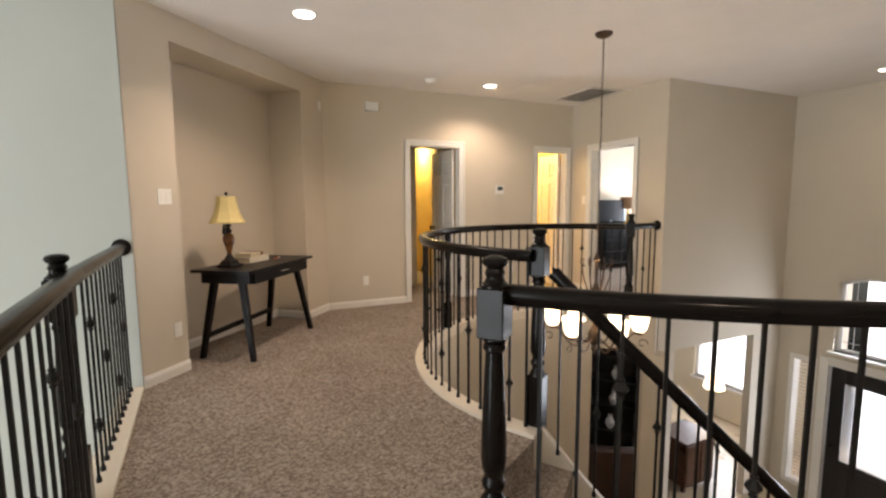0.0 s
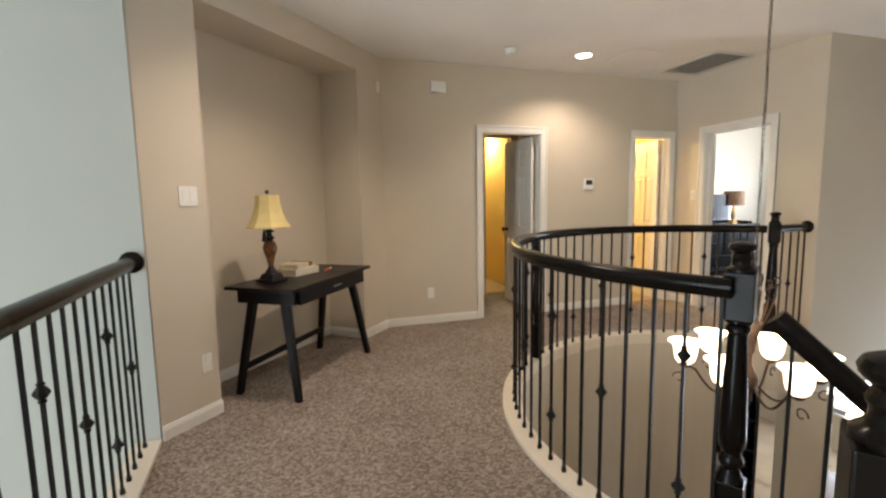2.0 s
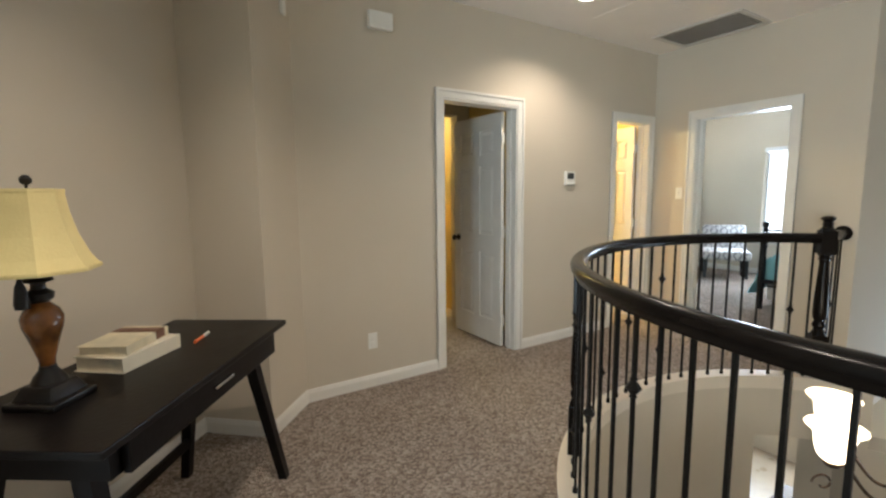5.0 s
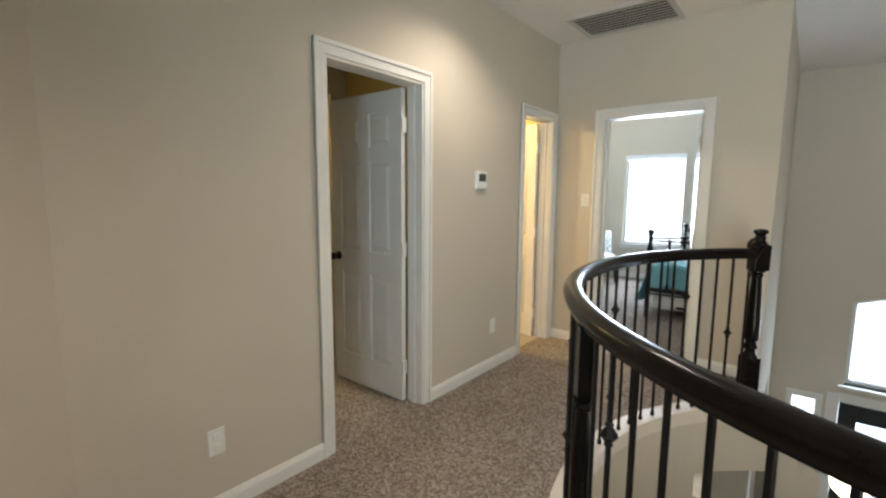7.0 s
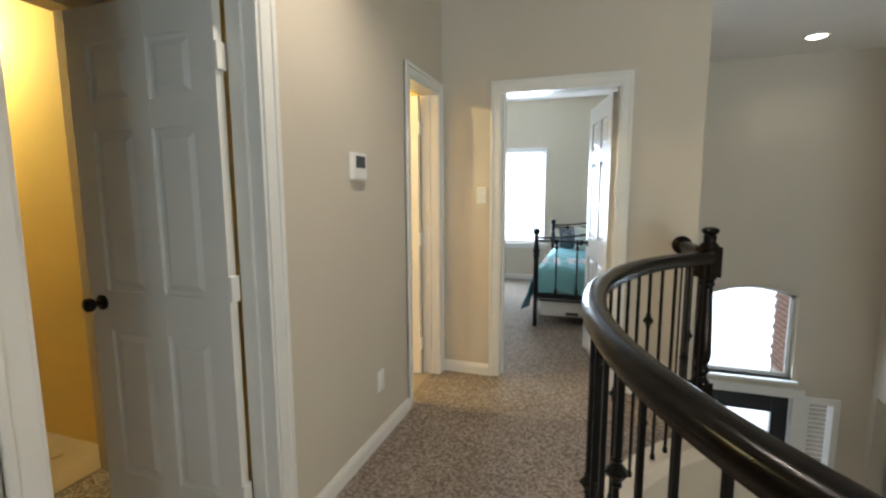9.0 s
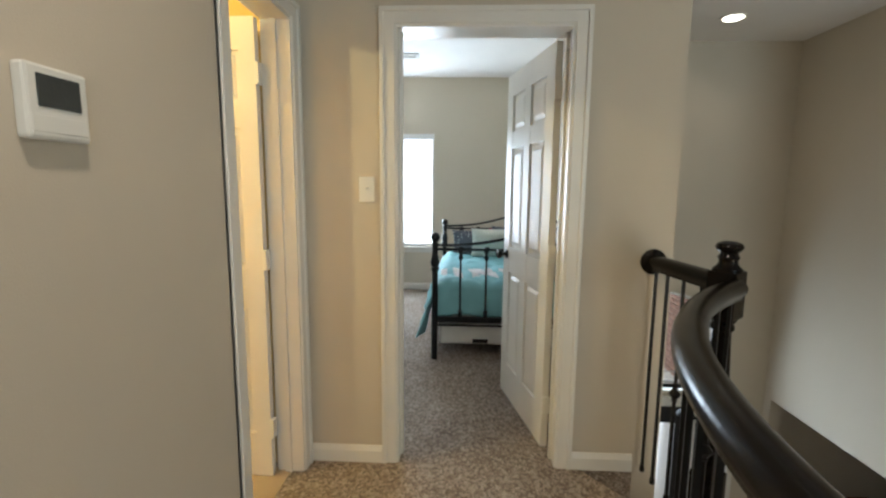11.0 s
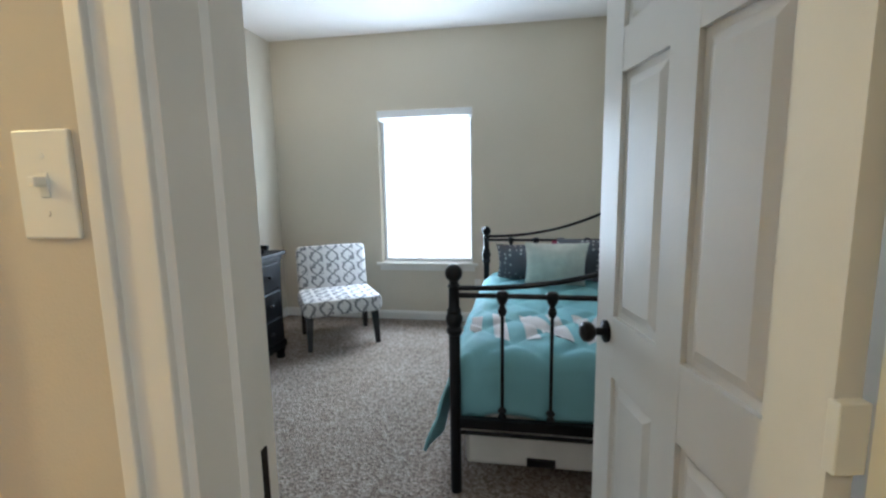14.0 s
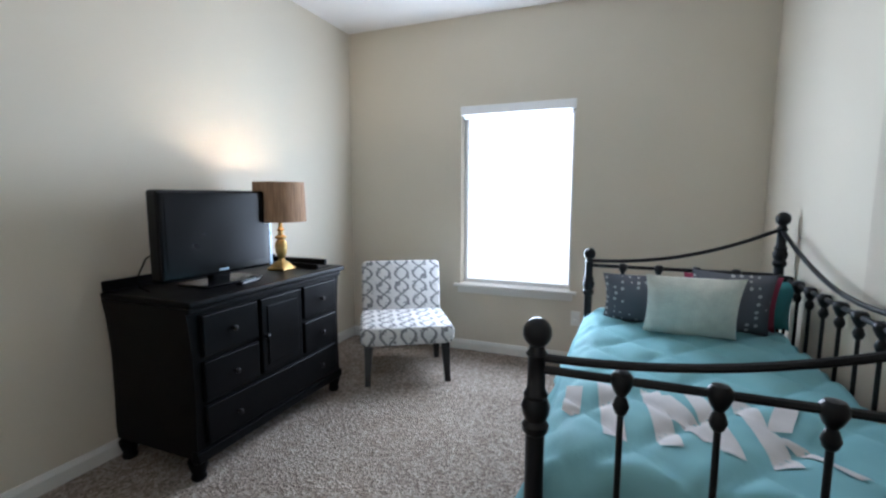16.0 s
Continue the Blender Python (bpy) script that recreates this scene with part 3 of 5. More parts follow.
def door_leaf(name, m, w, h, knob_side=1, label="white painted six-panel interior door standing open"):
    """A six-panel leaf: hinged at x 0, 35 mm thick towards +y."""
    t = thing(name, m, label, "door", kind="structure")
    T = 0.035
    st, mid = w * 0.145, w * 0.13
    cols = ((st, w / 2 - mid / 2), (w / 2 + mid / 2, w - st))
    rows = ((0.22, 0.82), (0.98, 1.58), (1.68, h - 0.13))
    bm = bmesh.new()
    box(bm, 0.002, 0.012, 0.012, w - 0.002, T - 0.012, h - 0.002)
    for a, b in ((0, st), (w / 2 - mid / 2, w / 2 + mid / 2), (w - st, w)):
        box(bm, a, 0, 0.01, b, T, h)
    zs = [0.01, *[z for r in rows for z in r], h]
    for z0, z1 in zip(zs[::2], zs[1::2]):
        for a, b in cols:
            box(bm, a, 0.0006, z0, b, T - 0.0006, z1)
    part("leaf", bm, TRIM, t)
    for a, b in cols:
        for z0, z1 in rows:
            for y0, y1 in ((0.0125, 0.003), (T - 0.0125, T - 0.003)):
                bm = bmesh.new()
                g = 0.016
                lo = [bm.verts.new(p) for p in ((a + g, y0, z0 + g), (b - g, y0, z0 + g), (b - g, y0, z1 - g), (a + g, y0, z1 - g))]
                e = 0.040
                hi = [bm.verts.new(p) for p in ((a + e, y1, z0 + e), (b - e, y1, z0 + e), (b - e, y1, z1 - e), (a + e, y1, z1 - e))]
                for i in range(4):
                    bm.faces.new((lo[i], lo[(i + 1) % 4], hi[(i + 1) % 4], hi[i]))
                bm.faces.new(hi)
                bm.faces.new(lo[::-1])
                part("panel", bm, TRIM, t)
    for s, y in ((-1, 0.0), (1, T)):
        k = turned([(0.030, 0), (0.030, 0.006), (0.012, 0.012), (0.010, 0.030), (0.022, 0.038), (0.028, 0.050), (0.026, 0.062), (0.014, 0.070), (0.0, 0.071)], 18,
                   Matrix.Translation((w - 0.065, y, 0.93)) @ pose(0, 0, 0, 90 if s < 0 else -90, 0, 0))
        part("knob", k, BRONZE, t, "dark bronze door knob", True)
    for z in (0.24, 1.02, 1.80):
        part("hinge", bx(-0.014, 0.0, z - 0.045, 0.004, T + 0.004, z + 0.045, bevel=0.002), PLATE, t, "pale painted hinge")
    return t


casing("door_frame_1", pose(OP1[0], WY, 0), OP1[1] - OP1[0], DH, 0.12)
casing("door_frame_2", pose(OP2[0], WY, 0), OP2[1] - OP2[0], DH, 0.12)
casing("door_frame_3", pose(WX, OP3[1], 0, 0, 0, -90), OP3[1] - OP3[0], DH, 0.15)
door_leaf("door_1", pose(2.680, WY + 0.125, 0, 0, 0, 90.5), 0.69, 2.02, label="white painted six-panel door open to a yellow-lit bathroom")
door_leaf("door_2", pose(4.462, WY + 0.125, 0, 0, 0, 89), 0.48, 2.02, label="narrow white six-panel door open to a yellow-lit closet")
door_leaf("door_3", pose(WX + 0.168, OP3[0] + 0.022, 0, 0, 0, 12), 0.72, 2.02, label="white painted six-panel bedroom door standing open")

part("strike_plate", bx(WX + 0.095, OP3[1] - 0.0205, 0.885, WX + 0.128, OP3[1] - 0.0175, 0.965, bevel=0.001), BRONZE, bpy.data.objects["door_frame_3"], "dark bronze strike plate").matrix_parent_inverse = bpy.data.objects["door_frame_3"].matrix_basis.inverted()

# ---------------------------------------------------------------- small wall fixtures


def switch(m, n, label):
    """A wall plate with one toggle or n rockers, or an outlet for n 0; faces -y."""
    t = thing("light_switch" if n else "wall_outlet", m, label, "light switch" if n else "outlet", "wall plates")
    w = 0.035 + 0.023 * max(n - 1, 0)
    part("plate", bx(-w, -0.006, -0.057, w, 0.0, 0.057, bevel=0.002), PLATE, t)
    for i in range(n):
        x = (i - (n - 1) / 2) * 0.046
        if n > 1:
            part("rocker", bx(x - 0.016, -0.009, -0.033, x + 0.016, -0.006, 0.033, bevel=0.0015), PLATE, t)
            continue
        part("toggle_slot", bx(x - 0.006, -0.0075, -0.013, x + 0.006, -0.006, 0.013, bevel=0.0007), PLATE, t)
        part("toggle", bx(x - 0.0045, -0.020, -0.002, x + 0.0045, -0.0072, 0.009, bevel=0.0015), PLATE, t, "small white toggle lever")
        for z in (-0.030, 0.030):
            part("screw", turned([(0.0032, 0), (0.003, 0.001), (0, 0.0013)], 8, Matrix.Translation((x, -0.006, z)) @ pose(0, 0, 0, 90)), PLATE, t)
    if not n:
        for z in (-0.022, 0.022):
            part("socket", turned([(0.017, 0), (0.017, 0.003), (0.014, 0.004)], 14, Matrix.Translation((0, -0.006, z)) @ pose(0, 0, 0, 90)), PLATE, t)
    return t


dn = math.degrees(math.atan2(D1[1] - D0[1], D1[0] - D0[0]))
P_SW = on(dm, 0.265, 0)
switch(pose(P_SW[0], P_SW[1], 1.365, 0, 0, dn), 2, "white two-gang switch plate on the diagonal wall")
P_OUT = on(dm, 0.305, 0)
switch(pose(P_OUT[0], P_OUT[1], 0.35, 0, 0, dn), 0, "white wall outlet below the switch plate")
switch(pose(1.39, WY, 0.33), 0, "white wall outlet beside the bathroom door")
switch(pose(3.53, WY, 0.345), 0, "white wall outlet below the thermostat")
switch(pose(WX, 5.125, 1.33, 0, 0, -90), 1, "white single light switch beside the bedroom door")
switch(pose(BX, 5.02, 0.36, 0, 0, -90), 0, "white wall outlet under the bedroom window")
th = thing("thermostat", pose(3.325, WY, 1.475), "white thermostat with a grey display on the wall", "thermostat")
part("body", bx(-0.062, -0.025, -0.062, 0.062, 0, 0.062, bevel=0.006), PLATE, th)
part("display", bx(-0.042, -0.028, -0.008, 0.042, -0.024, 0.046, bevel=0.001), GREYP, th, "grey thermostat display")
part("cover_line", bx(-0.055, -0.0262, -0.050, 0.055, -0.024, -0.022, bevel=0.001), PLATE, th)
al = thing("door_chime", pose(1.50, WY, 2.47), "white plastic door chime box high on the wall", "chime")
part("body", bx(-0.085, -0.045, -0.055, 0.085, 0, 0.055, bevel=0.008), PLATE, al)
part("grille", bx(-0.06, -0.048, -0.03, 0.06, -0.044, 0.03, bevel=0.001), PLATE, al)
ms = thing("motion_sensor", pose(*on(dm, dl - 0.09, 0), 2.42, 0, 0, dn), "small white motion sensor near the ceiling", "sensor")
part("body", bx(-0.022, -0.022, -0.05, 0.022, 0, 0.05, bevel=0.006), PLATE, ms)
sm = thing("smoke_detector", pose(2.07, 4.88, CEIL), "round white smoke detector on the ceiling", "smoke detector")
part("base", turned([(0.068, 0), (0.068, -0.016), (0.060, -0.020)], 24), PLATE, sm, smooth=True)
part("cap", turned([(0.052, -0.018), (0.050, -0.036), (0.036, -0.044), (0.0, -0.045)], 24), PLATE, sm, smooth=True)


def can_light(x, y):
    t = thing("recessed_light", pose(x, y, CEIL), "lit recessed ceiling light with a white trim ring", "ceiling light", "recessed lights")
    bm = bmesh.new()
    lathe(bm, [(0.072, -0.001), (0.098, -0.001), (0.096, -0.007), (0.078, -0.010), (0.072, -0.004)], 28)
    part("trim_ring", bm, PLATE, t, smooth=True)
    part("lens", turned([(0.074, -0.002), (0.074, -0.0115), (0.05, -0.014), (0.0, -0.015)], 28), LAMPGLOW, t, "glowing warm lens", True)
    return t


# fittings for the cans, the added unseen one included
for cx, cy, watts in CANS:
    can_light(cx, cy)


def ceiling_vent(m, lx, ly, n, label):
    t = thing("ceiling_vent", m, label, "vent", "ceiling vents")
    # flat dark sheet in place of the shaded duct
    part("backing", bx(-lx / 2 + 0.02, -ly / 2 + 0.02, -0.004, lx / 2 - 0.02, ly / 2 - 0.02, -0.001), VENTD, t, "dark sheet as the shade behind the slats")
    bm = bmesh.new()
    for a in ((-lx / 2, -ly / 2, lx / 2, -ly / 2 + 0.035), (-lx / 2, ly / 2 - 0.035, lx / 2, ly / 2), (-lx / 2, -ly / 2 + 0.035, -lx / 2 + 0.035, ly / 2 - 0.035), (lx / 2 - 0.035, -ly / 2 + 0.035, lx / 2, ly / 2 - 0.035)):
        box(bm, a[0], a[1], -0.014, a[2], a[3], 0.0, bevel=0.002)
    part("frame", bm, VENTM, t)
    me = None
    for i in range(n):
        x = -lx / 2 + 0.045 + (lx - 0.09) * (i + 0.5) / n
        if me is None:
            ob = part("slat", bx(-0.013, -ly / 2 + 0.036, -0.001, 0.013, ly / 2 - 0.036, 0.001), VENTM, t)
            me = ob.data
        else:
            ob = new("slat", me)
            ob.parent = t
        ob.matrix_basis = pose(x, 0, -0.009, 0, -10, 0)


ceiling_vent(pose(4.28, 4.76, CEIL), 0.50, 0.74, 8, "white slatted return-air grille in the hall ceiling")
ceiling_vent(pose(7.47, 5.34, CEIL), 0.16, 0.34, 5, "small white air register in the bedroom ceiling")
hatch = thing("attic_hatch", pose(3.45, 4.85, CEIL), "flat ceiling hatch panel beside the air grille", "hatch")
part("panel", bx(-0.24, -0.26, -0.006, 0.24, 0.26, -0.0005, bevel=0.002), CEILING, hatch)

# ---------------------------------------------------------------- windows
GLASS = mat("window_glass", (1, 1, 1), 0.02, var=0.0, bump=0.0)
gb = GLASS.node_tree.nodes["Principled BSDF"]
gb.inputs["Transmission Weight"].default_value, gb.inputs["IOR"].default_value = 1.0, 1.05
WHITEV = mat("white_vinyl", (0.82, 0.82, 0.82), 0.35, var=0.02, bump=0.01)
LEAD = mat("lead_came", (0.35, 0.34, 0.33), 0.4, metal=0.6)
BRICK = mat("brick", (0.33, 0.20, 0.15), 0.9, var=0.4, scale=7, fine=60, bump=0.3)
MORTAR = mat("mortar", (0.5, 0.47, 0.43), 0.95, var=0.15, scale=12)
SHADEM = mat("white_blind", (0.9, 0.9, 0.9), 0.7, var=0.02)


def pane(bm, parent, mtl=None):
    ob = part("pane", bm, mtl or GLASS, parent, "clear glass pane")
    ob.visible_shadow = False
    return ob


# bedroom window: y 5.09 to 6.05
w1 = thing("window_1", pose(BX, 5.52, 0.57), "bright white-framed bedroom window with a raised blind and sill", "window", kind="structure")
for nm, b in (("frame", (0.09, -0.45, 0.0, 0.14, -0.425, 1.45)), ("frame", (0.09, 0.425, 0.0, 0.14, 0.45, 1.45)), ("frame", (0.09, -0.425, 1.42, 0.14, 0.425, 1.45)),
              ("frame", (0.09, -0.425, 0.0, 0.14, 0.425, 0.03))):
    part(nm, bx(*b, bevel=0.003), WHITEV, w1)
pane(bx(0.110, -0.425, 0.03, 0.114, 0.425, 1.42), w1)
part("sill", bx(-0.045, -0.50, -0.022, 0.13, 0.50, 0.002, bevel=0.005), TRIM, w1)
part("apron", bx(-0.014, -0.47, -0.075, 0.0, 0.47, -0.023, bevel=0.003), TRIM, w1)
part("blind_headrail", bx(-0.012, -0.455, 1.385, 0.060, 0.455, 1.455, bevel=0.004), SHADEM, w1, "white raised blind at the window head")
for i in range(4):
    part("blind_slat", bx(0.0, -0.44, 1.375 - 0.006 * i, 0.05, 0.44, 1.378 - 0.006 * i), SHADEM, w1)
tagged(finish("backdrop_bedroom", bx(BX + 0.9, 4.2, -0.2, BX + 0.92, 6.9, 3.2), SKYGLOW), "bright overcast daylight outside", "backdrop", kind="structure")
# arched window over the entry door: y 2.27 to 3.09
w2 = thing("window_2", pose(EX, 2.68, -0.68), "white arched entry window with leaded glass border", "window", kind="structure")
bm = bmesh.new()
N = 16
arc = [(-0.41 + 0.82 * i / N, 0.92 + 0.10 * (1 - ((i - N / 2) / (N / 2)) ** 2)) for i in range(N + 1)]
for (y0, z0), (y1, z1) in zip(arc, arc[1:]):
    vs = [bm.verts.new(p) for x in (-0.0, 0.16) for p in ((x, y0, z0), (x, y1, z1), (x, y1, 1.025), (x, y0, 1.025))]
    for f in ((0, 1, 2, 3), (7, 6, 5, 4), (0, 4, 5, 1), (3, 2, 6, 7)):
        bm.faces.new([vs[k] for k in f])
part("arch_head", bm, PAINT, w2, "beige plaster arch")
bm = bmesh.new()
sweep(bm, [(0.11, y, z - 0.02) for y, z in arc], [(-0.02, -0.02), (0.02, -0.02), (0.02, 0.02), (-0.02, 0.02)])
part("frame", bm, WHITEV, w2)
for b in ((0.09, -0.41, 0, 0.13, -0.37, 0.93), (0.09, 0.37, 0, 0.13, 0.41, 0.93), (0.09, -0.37, 0, 0.13, 0.37, 0.04)):
    part("frame", bx(*b, bevel=0.003), WHITEV, w2)
for b in ((0.104, -0.252, 0.04, 0.116, -0.246, 0.98), (0.104, 0.246, 0.04, 0.116, 0.252, 0.98), (0.104, -0.37, 0.13, 0.116, 0.37, 0.136)):
    part("lead_bar", bx(*b), LEAD, w2, "grey lead bar")
pane(bx(0.109, -0.39, 0.02, 0.113, 0.39, 0.99), w2)
part("sill", bx(-0.05, -0.46, -0.03, 0.12, 0.46, 0.0, bevel=0.005), TRIM, w2)
# front door
FROST = mat("frosted_glass", (0.95, 0.97, 1.0), 0.4, var=0.04, scale=12, fine=40, bump=0.2)
fb = FROST.node_tree.nodes["Principled BSDF"]
fb.inputs["Transmission Weight"].default_value, fb.inputs["IOR"].default_value = 1.0, 1.1
fd = thing("door_4", pose(EX + 0.05, 2.68, LOW), "black wooden front door with a large frosted glass light", "door", kind="structure")
for b in ((0, -0.425, 0.01, 0.045, -0.27, 2.06), (0, 0.27, 0.01, 0.045, 0.425, 2.06), (0, -0.27, 1.86, 0.045, 0.27, 2.06), (0, -0.27, 0.01, 0.045, 0.27, 0.80)):
    part("stile", bx(*b, bevel=0.004), BLACKWOOD, fd)
pane(bx(0.018, -0.27, 0.80, 0.026, 0.27, 1.86), fd, FROST)
part("lower_panel", bx(-0.008, -0.20, 0.20, 0.0, 0.20, 0.70, bevel=0.006), BLACKWOOD, fd)
part("knob", turned([(0.03, 0), (0.03, 0.008), (0.011, 0.014), (0.027, 0.04), (0.02, 0.06), (0, 0.062)], 16, Matrix.Translation((0, 0.36, 0.98)) @ pose(0, 0, 0, 0, -90, 0)), BRONZE, fd, "dark bronze door knob", True)
ff = thing("door_frame_4", pose(EX, 2.68, LOW), "white painted front door frame", "door frame", kind="structure")
for b in ((-0.018, -0.54, 0, 0.14, -0.435, 2.17), (-0.018, 0.435, 0, 0.14, 0.54, 2.17), (-0.019, -0.435, 2.075, 0.14, 0.435, 2.18)):
    part("casing", bx(*b, bevel=0.004), TRIM, ff)
for k, y in ((3, 1.985), (4, 3.415)):
    sw = thing("window_%d" % k, pose(EX, y, LOW + 0.25), "narrow white sidelight window beside the front door", "window", kind="structure")
    for b in ((-0.016, -0.165, -0.04, 0.12, -0.105, 1.86), (-0.016, 0.105, -0.04, 0.12, 0.165, 1.86), (-0.017, -0.105, 1.79, 0.12, 0.105, 1.86), (-0.017, -0.105, -0.04, 0.12, 0.105, 0.02)):
        part("frame", bx(*b, bevel=0.003), TRIM, sw)
    pane(bx(0.06, -0.105, 0.02, 0.064, 0.105, 1.79), sw)
    for i in range(34):
        ob = part("blind_slat", bx(-0.012, -0.10, -0.001, 0.012, 0.10, 0.001), SHADEM, sw) if i == 0 else new("blind_slat", ob.data)
        ob.parent = sw
        ob.matrix_basis = pose(0.035, 0, 0.05 + i * 0.051, 0, 38, 0)
tagged(finish("backdrop_entry", bx(EX + 1.9, -2.0, LOW, EX + 1.92, 3.56, 4.0), SKYGLOW), "bright overcast daylight outside", "backdrop", kind="structure")
# brick return outside the entry window
pier = thing("brick_pier", pose(EX + 0.5, 1.55, LOW), "reddish brown brick porch pier with pale mortar", "pier", kind="structure")
part("core", bx(0.01, 0.01, 0, 0.59, 0.55, 4.2), MORTAR, pier, "pale mortar core")
bme = None
for r in range(36):
    for c in range(3):
        for side in range(2):
            ob = part("brick", bx(-0.096, -0.012, -0.028, 0.096, 0.012, 0.028, bevel=0.002), BRICK, pier) if bme is None else new("brick", bme)
            bme = ob.data
            ob.parent = pier
            u = 0.10 + c * 0.204 + (0.05 if r % 2 else -0.0)
            z = 2.1 + r * 0.0665
            ob.matrix_basis = pose(u - 0.02, 0.553, z) if side == 0 else pose(0.008, u - 0.03, z, 0, 0, 90)
# lower room window
w5 = thing("window_5", pose(BX, 5.4, -2.3), "bright white-framed window of the lower room", "window", kind="structure")
for b in ((0.06, -0.65, 0, 0.12, -0.60, 1.4), (0.06, 0.60, 0, 0.12, 0.65, 1.4), (0.06, -0.60, 1.35, 0.12, 0.60, 1.4), (0.06, -0.60, 0, 0.12, 0.60, 0.05), (-0.04, -0.70, -0.03, 0.1, 0.70, 0.0)):
    part("frame", bx(*b, bevel=0.003), WHITEV, w5)
pane(bx(0.088, -0.60, 0.05, 0.092, 0.60, 1.35), w5)
tagged(finish("backdrop_dining", bx(BX + 0.9, 4.2, LOW, BX + 0.92, 6.9, -0.3), SKYGLOW), "bright overcast daylight outside", "backdrop", kind="structure")

# ---------------------------------------------------------------- console table in the niche
TABLEW = mat("espresso_table_wood", (0.008, 0.0062, 0.0055), 0.32, var=0.35, scale=7, fine=60, bump=0.05, spec=0.12)
CHROME = mat("brushed_steel", (0.6, 0.6, 0.6), 0.25, metal=1.0, var=0.05)


def leg(bm, a, b, w0, w1):
    """A square leg from the foot a to the top b."""
    a, b = Vector(a), Vector(b)
    lo = [bm.verts.new(a + Vector((u * w0, v * w0, 0))) for u, v in ((-1, -1), (1, -1), (1, 1), (-1, 1))]
    hi = [bm.verts.new(b + Vector((u * w1, v * w1, 0))) for u, v in ((-1, -1), (1, -1), (1, 1), (-1, 1))]
    for i in range(4):
        bm.faces.new((lo[i], lo[(i + 1) % 4], hi[(i + 1) % 4], hi[i]))
    bm.faces.new(lo[::-1])
    bm.faces.new(hi)


TA = math.degrees(math.atan2(4.70 - 3.83, 0.645 - 0.045))
ux, uy = math.cos(radians(TA)), math.sin(radians(TA))
tcx, tcy = (0.045 + 0.645) / 2 - uy * 0.27, (3.83 + 4.70) / 2 + ux * 0.27
table = thing("console_table", pose(tcx, tcy, 0, 0, 0, TA), "dark espresso wooden writing table with splayed legs in the niche", "table")
TW, TD = 1.10, 0.54
part("tabletop", bx(-TW / 2, -TD / 2, 0.742, TW / 2, TD / 2, 0.765, bevel=0.004), TABLEW, table)
bm = bmesh.new()
box(bm, -0.48, -0.225, 0.645, 0.48, -0.205, 0.742)
box(bm, -0.48, 0.205, 0.645, 0.48, 0.225, 0.742)
box(bm, -0.48, -0.205, 0.645, -0.46, 0.205, 0.742)
box(bm, 0.46, -0.205, 0.645, 0.48, 0.205, 0.742)
part("apron", bm, TABLEW, table)
dr = part("drawer_front", bx(-0.44, -0.248, 0.640, 0.46, -0.226, 0.738, bevel=0.003), TABLEW, table, "dark drawer front, slightly pulled out")
part("drawer_handle", bx(-0.05, -0.262, 0.690, 0.07, -0.248, 0.700, bevel=0.002), CHROME, dr, "thin steel pull")
for sx in (-1, 1):
    for sy in (-1, 1):
        bm = bmesh.new()
        leg(bm, (sx * 0.50, sy * 0.24, 0), (sx * 0.44, sy * 0.13, 0.66), 0.019, 0.026)
        part("leg", bm, TABLEW, table)
part("stretcher", bx(-0.475, 0.185, 0.17, 0.475, 0.205, 0.215, bevel=0.002), TABLEW, table)
# table lamp
LAMPSH = mat("yellow_linen_shade", (0.66, 0.54, 0.24), 0.8, var=0.14, scale=5, fine=120, bump=0.15)
TORT = mat("tortoise_resin", (0.20, 0.075, 0.018), 0.22, var=0.75, scale=14, fine=40, bump=0.03, coat=0.4)
tl = on(pose(tcx, tcy, 0, 0, 0, TA), -0.30, 0.08)
lamp = thing("table_lamp", pose(tl[0], tl[1], 0.765, 0, 0, TA), "table lamp with yellow bell shade and amber urn base", "lamp")
bm = bmesh.new()
box(bm, -0.075, -0.075, 0, 0.075, 0.075, 0.022, bevel=0.006)
box(bm, -0.062, -0.062, 0.022, 0.062, 0.062, 0.062, bevel=0.006, taper=(0.72, 0.72))
lathe(bm, [(0.044, 0.062), (0.036, 0.080), (0.022, 0.098), (0.020, 0.110)], 18)
part("foot", bm, BRONZE, lamp, "dark stepped square foot", True)
part("urn", turned([(0.018, 0.108), (0.020, 0.13), (0.032, 0.175), (0.047, 0.225), (0.049, 0.25), (0.040, 0.272), (0.026, 0.286), (0.018, 0.294)], 22), TORT, lamp, "mottled amber urn", True)
bm = turned([(0.020, 0.292), (0.032, 0.302), (0.034, 0.318), (0.018, 0.330), (0.016, 0.345), (0.036, 0.352), (0.030, 0.362), (0.012, 0.372), (0.012, 0.45)], 18)
part("neck", bm, BRONZE, lamp, smooth=True)
part("tassel", turned([(0.004, 0.375), (0.006, 0.36), (0.012, 0.345), (0.018, 0.30), (0.016, 0.285), (0, 0.283)], 10, Matrix.Translation((-0.052, 0, 0))), BRONZE, lamp, "dark hanging tassel", True)
prof = [(0.146, 0.385), (0.124, 0.42), (0.100, 0.48), (0.086, 0.54), (0.078, 0.60)]
bm = bmesh.new()
lathe(bm, prof + [(r - 0.004, z) for r, z in prof[::-1]], 8)
for f in [f for f in bm.faces if len(f.verts) == 8]:
    bm.faces.remove(f)
part("shade", bm, LAMPSH, lamp, "yellow linen bell shade")
for r, z in (prof[0], prof[-1]):
    part("shade_piping", turned([(r + 0.002, z - 0.006), (r + 0.003, z), (r + 0.002, z + 0.006)], 8), LAMPSH, lamp)
